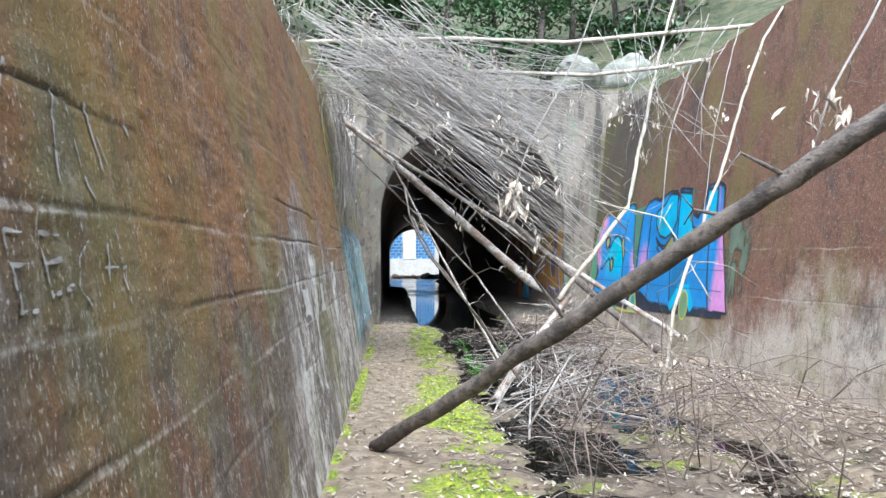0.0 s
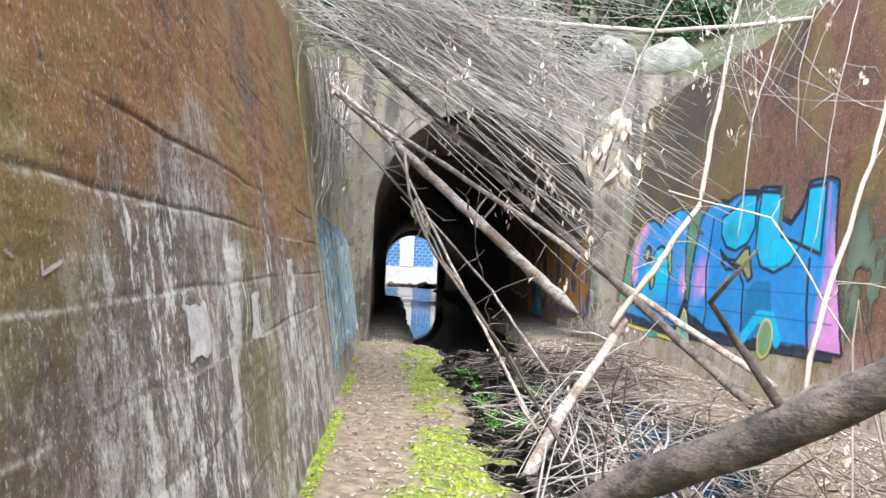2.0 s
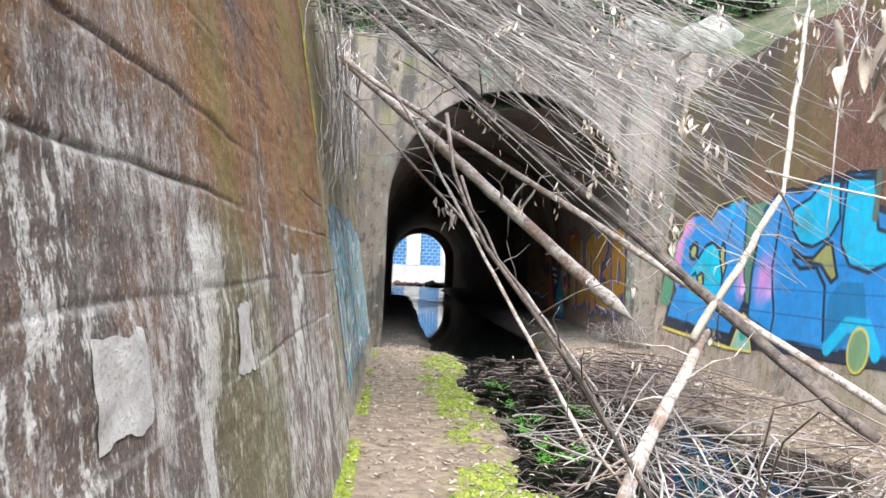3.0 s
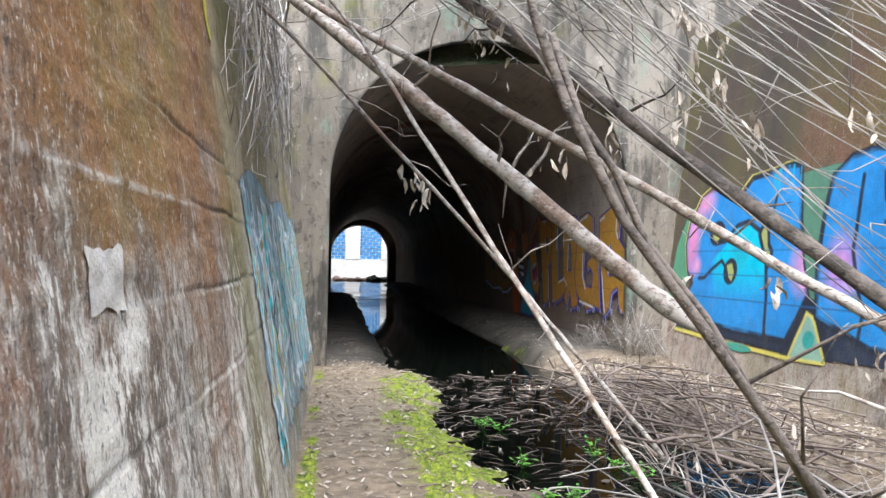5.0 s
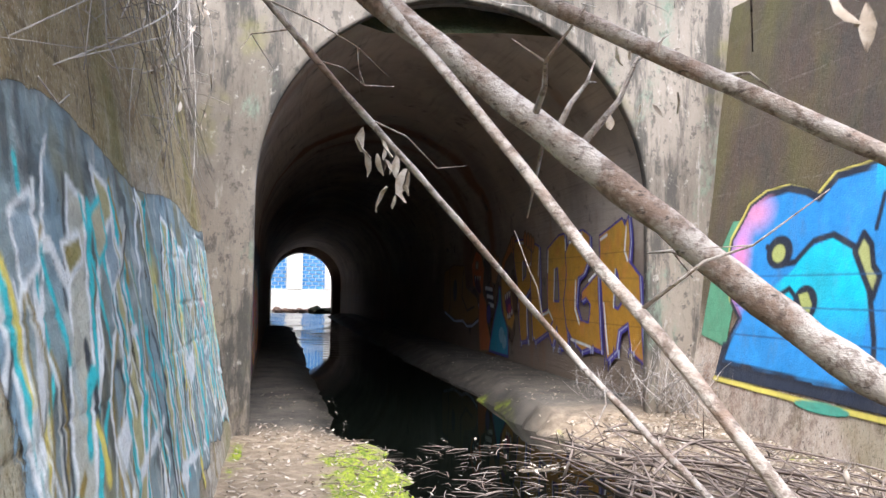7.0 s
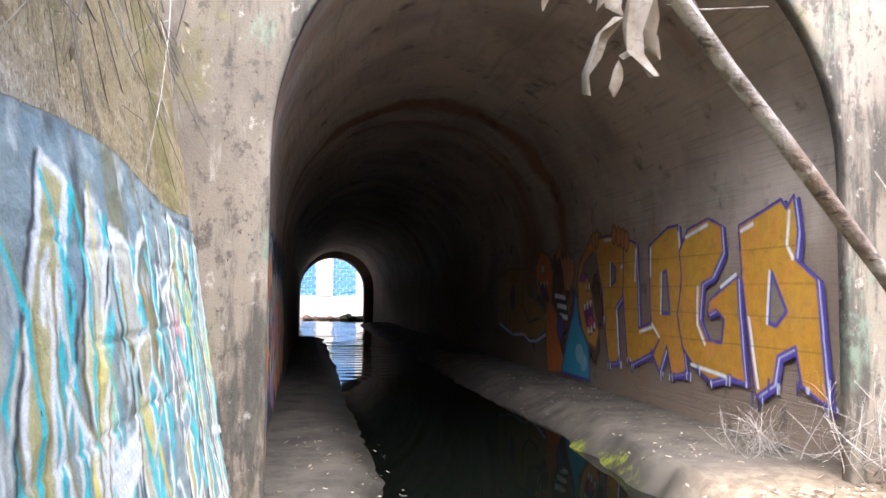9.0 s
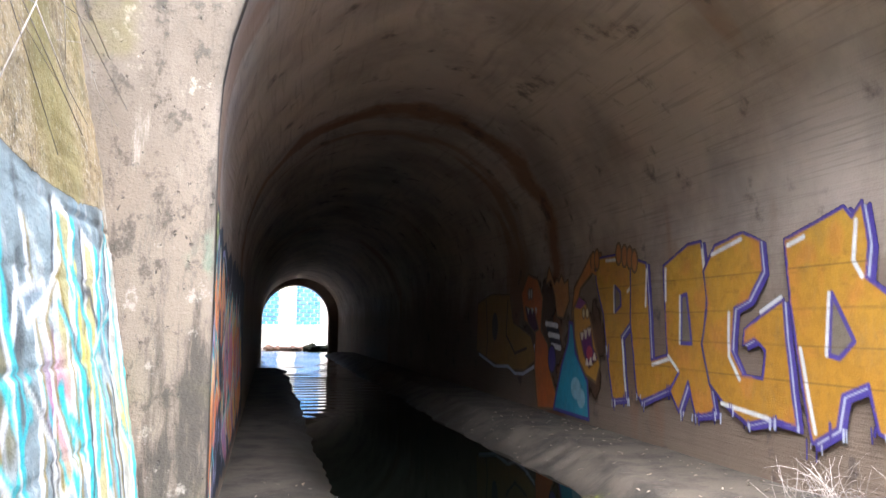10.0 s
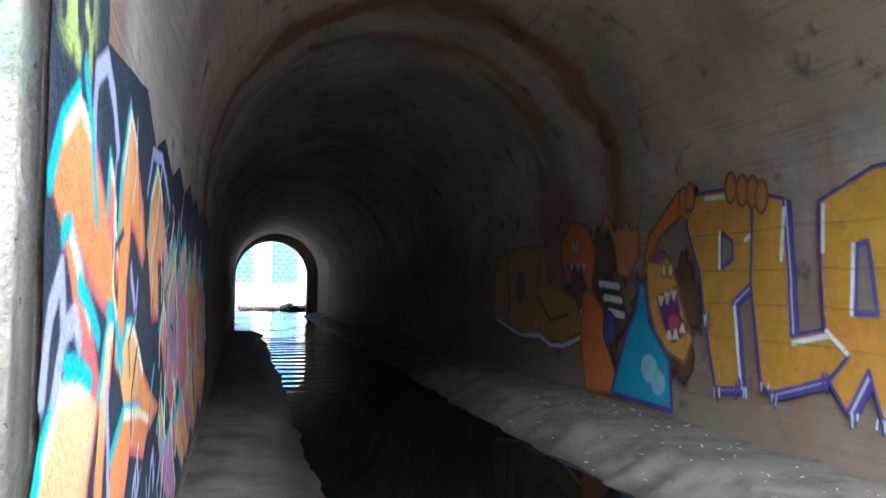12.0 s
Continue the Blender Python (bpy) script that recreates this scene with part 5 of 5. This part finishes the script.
brush("dry_canes", ((-1.4, .3), (10.2, 13.5), (3.9, 5.2)), ((1.0, 3.0), (10.2, 12.6), (2.75, 4.2)), 290, .0075, M_CANE,
      "mass of dry bramble canes hanging over the portal", 1, -.05, .6, 420, .12, "cane")
brush("dry_canes", ((-1.2, .2), (10.6, 13.2), (3.6, 4.4)), ((2.1, 2.7), (10.4, 11.2), (1.0, 1.9)), 16, .007, M_CANE,
      "dry canes sloping down across the tunnel mouth", 2, -.05, .6, 160, .1, "cane")
brush("dry_canes", ((-1.1, .2), (10.8, 12.8), (3.8, 4.8)), ((2.1, 2.9), (9.0, 10.2), (1.3, 2.6)), 46, .0065, M_CANE,
      "long dry canes arching down over the debris", 12, -.1, .7, 170, .14, "cane")
brush("hanging_roots", ((-1.15, -.85), (11.2, 17.5), (3.6, 4.6)), ((-.95, -.72), (11.3, 17.5), (2.0, 3.2)), 70, .006, M_CANE,
      "dry roots and stems hanging down the mossy wall", 3, 0, .7, 60, .1)
brush("fallen_sticks", ((1.9, 3.4), (11.6, 16.8), (-.04, .28)), ((2.2, 4.2), (11.6, 16.8), (.02, .36)), 105, .0105, M_CANE_DARK,
      "heap of fallen sticks on the leaf bank", 4, -.02, .6, 120, .06, "stick")
brush("fallen_sticks", ((.9, 2.4), (6.5, 12.5), (-.06, .12)), ((1.2, 3.6), (6.8, 13.5), (-.05, .3)), 80, .008, M_CANE,
      "loose grey sticks lying over the wet channel", 5, -.05, .7, 60, .15, "stick")
brush("bramble_tangle", ((1.1, 2.7), (4.6, 8.2), (-.1, .1)), ((1.0, 3.2), (4.4, 8.4), (.25, .8)), 85, .005, M_CANE_DARK,
      "tangle of thin brambles beside the path", 6, -.15, .9, 40, .25, "stem")
brush("bramble_tangle", ((2.2, 4.0), (4.5, 9.5), (.1, .3)), ((2.0, 4.2), (4.5, 9.5), (.2, .5)), 60, .005, M_CANE_DARK,
      "low bramble stems on the leaf bank", 7, -.1, .8, 50, .2, "stem")
brush("hanging_canes", ((2.6, 4.6), (8.6, 12.8), (4.2, 5.0)), ((2.8, 4.3), (8.6, 12.5), (2.6, 3.8)), 26, .005, M_CANE,
      "thin dry canes with leaves hanging from the red wall", 8, 0, .7, 150, .15, "cane")
brush("parapet_brush", ((-1.5, 4.6), (17.9, 18.6), (5.2, 5.6)), ((-1.5, 4.8), (17.5, 18.3), (4.3, 5.7)), 110, .007, M_CANE,
      "dry stems drooping over the portal's edge", 9, -.1, .8, 90, .2)
brush("wall_top_brush", ((-1.6, -1.15), (4, 11), (3.7, 3.9)), ((-1.8, -1.0), (4, 11.6), (4.0, 4.8)), 60, .006, M_CANE,
      "dry stems along the top of the rust-brown wall", 10, -.1, .7, 30, .2)

brush("dry_grass", ((3.75, 4.2), (17.0, 18.5), (.2, .3)), ((3.5, 4.25), (16.9, 18.6), (.5, .95)), 75, .0035, M_CANE,
      "tuft of dry grass at the foot of the portal", 14, -.02, .5, 0, .06)
brush("dry_grass", ((3.5, 4.05), (18.6, 19.4), (.12, .2)), ((3.4, 4.05), (18.5, 19.5), (.32, .55)), 50, .003, M_CANE,
      "tuft of dry grass on the tunnel ledge", 15, -.02, .4, 0, .05)
brush("hanging_roots", ((-1.05, -.82), (11.2, 17.8), (3.0, 4.4)), ((-.85, -.66), (11.3, 17.8), (1.9, 2.9)), 60, .004, M_CANE,
      "dry grass hanging down the mossy wall", 16, .1, .8, 40, .12)

# leaf litter, floating twigs, moss tufts, weeds
r = random.Random(31)


def on_ground(x0, x1, y0, y1, n, lift=.012, dry=False):
    out = []
    xs = np.array([r.uniform(x0, x1) for _ in range(n)])
    ysr = np.array([r.uniform(y0, y1) for _ in range(n)])
    zs = ground_z(xs, ysr)
    for x, y, z in zip(xs, ysr, zs):
        if dry and z < -.08:
            continue
        out.append(Vector((x, y, max(z, -.075) + lift)))
    return out


litter = dead_leaf_mesh("leaf_litter", on_ground(-.45, .8, 2.5, 18.6, 2300, dry=True) + on_ground(2.2, 4.3, 3.5, 18, 9000, .02, True) + on_ground(.8, 2.4, 3.5, 18, 2600, .01, True) + on_ground(.8, 2.4, 3.5, 18, 120, .006), .05, 5, True)
tagged(part_mesh("leaf_litter", litter, M_DEADLEAF), "scattered pale dry leaves on path and bank", "leaf litter", kind="stuff")
inner_litter = dead_leaf_mesh("leaf_litter", on_ground(2.7, 4.0, 18, 26, 160) + on_ground(-.3, .7, 18.5, 22, 60), .04, 6, True)
tagged(part_mesh("leaf_litter", inner_litter, M_DEADLEAF), "few dry leaves on the tunnel ledge", "leaf litter", kind="stuff")


def moss_tufts():
    v, f = [], []
    rr = random.Random(8)
    xs = np.array([rr.gauss(.52, .22) if rr.random() < .75 else rr.gauss(-.4, .05) for _ in range(9000)])
    yy = np.array([rr.uniform(2.5, 17.4) for _ in range(9000)])
    zz = ground_z(xs, yy)
    w = ground_colours(xs, yy, zz)[:, 0]
    for x, y, z, m in zip(xs, yy, zz, w):
        if m < .6 or z < -.07 or rr.random() < .3:
            continue
        b = len(v)
        s, h = rr.uniform(.012, .035), rr.uniform(.008, .03)
        for k in range(5):
            v.append((x + s * math.cos(1.2566 * k) * rr.uniform(.7, 1.2), y + s * math.sin(1.2566 * k) * rr.uniform(.7, 1.2), z - .004))
        v.append((x, y, z + h))
        f.extend((b + k, b + (k + 1) % 5, b + 5) for k in range(5))
    tagged(part_mesh("moss_tufts", mesh_of("moss_tufts", v, f), M_MOSS), "bright yellow-green moss cushions along the path", "moss", kind="stuff")


moss_tufts()


def weed(x, y, seed):
    """A low green weed: short stems with paired leaves."""
    rr = random.Random(seed)
    root = tagged(new("weed"), "small bright green weed at the water's edge", "plant")
    root.location = (x, y, -.075)
    sv, sf, lv, lf = [], [], [], []
    for k in range(9):
        d = Vector((rr.uniform(-1, 1), rr.uniform(-1, 1), rr.uniform(.4, 1))).normalized() * rr.uniform(.07, .17)
        tube_into(sv, sf, [Vector((0, 0, 0)), d * .6, d], [.003, .002, .001], 4)
        for j in range(4):
            p = d * rr.uniform(.5, 1)
            e = Vector((rr.uniform(-1, 1), rr.uniform(-1, 1), rr.uniform(-.2, .4))).normalized() * rr.uniform(.02, .05)
            q = e.cross(Vector((0, 0, 1))) * .4
            b = len(lv)
            lv += [p, p + e * .5 + q, p + e, p + e * .5 - q]
            lf += [(b, b + 1, b + 2), (b, b + 2, b + 3)]
    part_mesh("stems", mesh_of("stems", sv, sf), M_HERB, root)
    part_mesh("leaves", mesh_of("leaves", lv, lf), M_HERB, root)


for k in range(16):
    weed(1.0 + rng.random() * .9, 10.5 + rng.random() * 4.5, k)


def cement_patch(y0, y1, z0, z1, seed):
    """A roughly squared patch of newer cement on the left wall."""
    U, V = np.meshgrid(np.linspace(y0, y1, 14), np.linspace(z0, z1, 12))
    U = U + (fnoise(U + seed, V, .08) - .5) * .05
    V = V + (fnoise(U, V + seed, .08) - .5) * .05
    ob = sheet("cement_patch", np.stack([left_x(U, V) + .005, U, V], -1), M_PATCH)
    tagged(ob, "pale square cement patch on the stained wall", "patch")


cement_patch(5.83, 6.12, 1.08, 1.27, 1)
cement_patch(7.08, 7.32, 1.03, 1.26, 2)
cement_patch(8.72, 8.95, 1.33, 1.46, 3)


# ---- trees above the portal ----
def tree(x, y, h, spread, leaves, seed, lean=0.0):
    rr = random.Random(seed)
    z0 = float(hill_z(np.array(x), np.array(y))) - .2
    root = tagged(new("tree"), "green broadleaf tree on the hillside above", "tree", "hillside trees")
    root.location = (x, y, z0)
    v, f = [], []
    trunk = [Vector((0, 0, 0)), Vector((lean * .3, 0, h * .35)), Vector((lean * .7, .1, h * .7)), Vector((lean, 0, h))]
    tube_into(v, f, trunk, [.11, .09, .06, .02], 7, .1, seed)
    tips = []
    for k in range(13):
        t = rr.uniform(.15, .98)
        p = trunk[0].lerp(trunk[3], t)
        d = Vector((rr.uniform(-1, 1), rr.uniform(-1, 1), rr.uniform(-.1, .7))).normalized() * spread * rr.uniform(.5, 1.1) * (1.15 - .6 * t)
        e = p + d
        tube_into(v, f, [p, p + d * .5 + Vector((0, 0, .1)), e], [.035, .022, .008], 5, .1, k)
        tips += [p + d * .45, p + d * .7, e, e]
    part_mesh("trunk", mesh_of("trunk", v, f), M_DARKBARK, root)
    lv, lf = [], []
    for k in range(leaves):
        c = rr.choice(tips) + Vector((rr.gauss(0, 1), rr.gauss(0, 1), rr.gauss(0, .8))) * spread * .2
        s = rr.uniform(.06, .15)
        m = pose(0, 0, 0, rr.uniform(-60, 60), rr.uniform(-60, 60), rr.uniform(0, 360))
        b = len(lv)
        for a, bb, cc in ((-1, 0, 0), (-.1, -.4, .08), (1, 0, -.1), (-.1, .4, .08)):
            lv.append(c + m @ Vector((a * s, bb * s, cc * s)))
        lf += [(b, b + 1, b + 2), (b, b + 2, b + 3)]
    part_mesh("crown", mesh_of("crown", lv, lf), M_LEAF, root)


for k in range(15):
    tree(-5 + k * 1.35 + rng.uniform(-.5, .5), 22 + rng.uniform(0, 6), rng.uniform(3.0, 5.5), rng.uniform(1.2, 2.0), 1900, 100 + k, rng.uniform(-.8, .8))
for k in range(9):
    tree(-1.5 + k * 1.1 + rng.uniform(-.4, .4), 20.8 + rng.uniform(0, 1.5), rng.uniform(.8, 1.7), rng.uniform(.6, 1.0), 700, 200 + k)
for k in range(6):
    tree(-5.5 - rng.uniform(0, 5), 6 + k * 2.6, rng.uniform(3, 5), rng.uniform(1.3, 2.1), 1300, 300 + k)


def twig_litter():
    """Short dead twigs lying flat on path edge, mud and bank."""
    rr = random.Random(77)
    v, f = [], []
    n = 2600
    xs = np.array([rr.uniform(.35, 4.2) for _ in range(n)])
    yy = np.array([rr.uniform(3.0, 17.6) for _ in range(n)])
    zz = np.maximum(ground_z(xs, yy), -.075)
    for x, y, z in zip(xs, yy, zz):
        a, l = rr.uniform(0, 6.28), rr.uniform(.06, .32)
        d = Vector((math.cos(a), math.sin(a), rr.uniform(-.1, .18))) * l
        p = Vector((x, y, z + .006))
        w = rr.uniform(.002, .006)
        tube_into(v, f, [p - d * .5, p + Vector((rr.uniform(-.02, .02), rr.uniform(-.02, .02), .01)), p + d * .5], [w, w * .9, w * .5], 3)
    tagged(part_mesh("twig_litter", mesh_of("twig_litter", v, f), M_CANE_DARK), "short dead twigs strewn on mud and bank", "twigs", kind="stuff")


twig_litter()
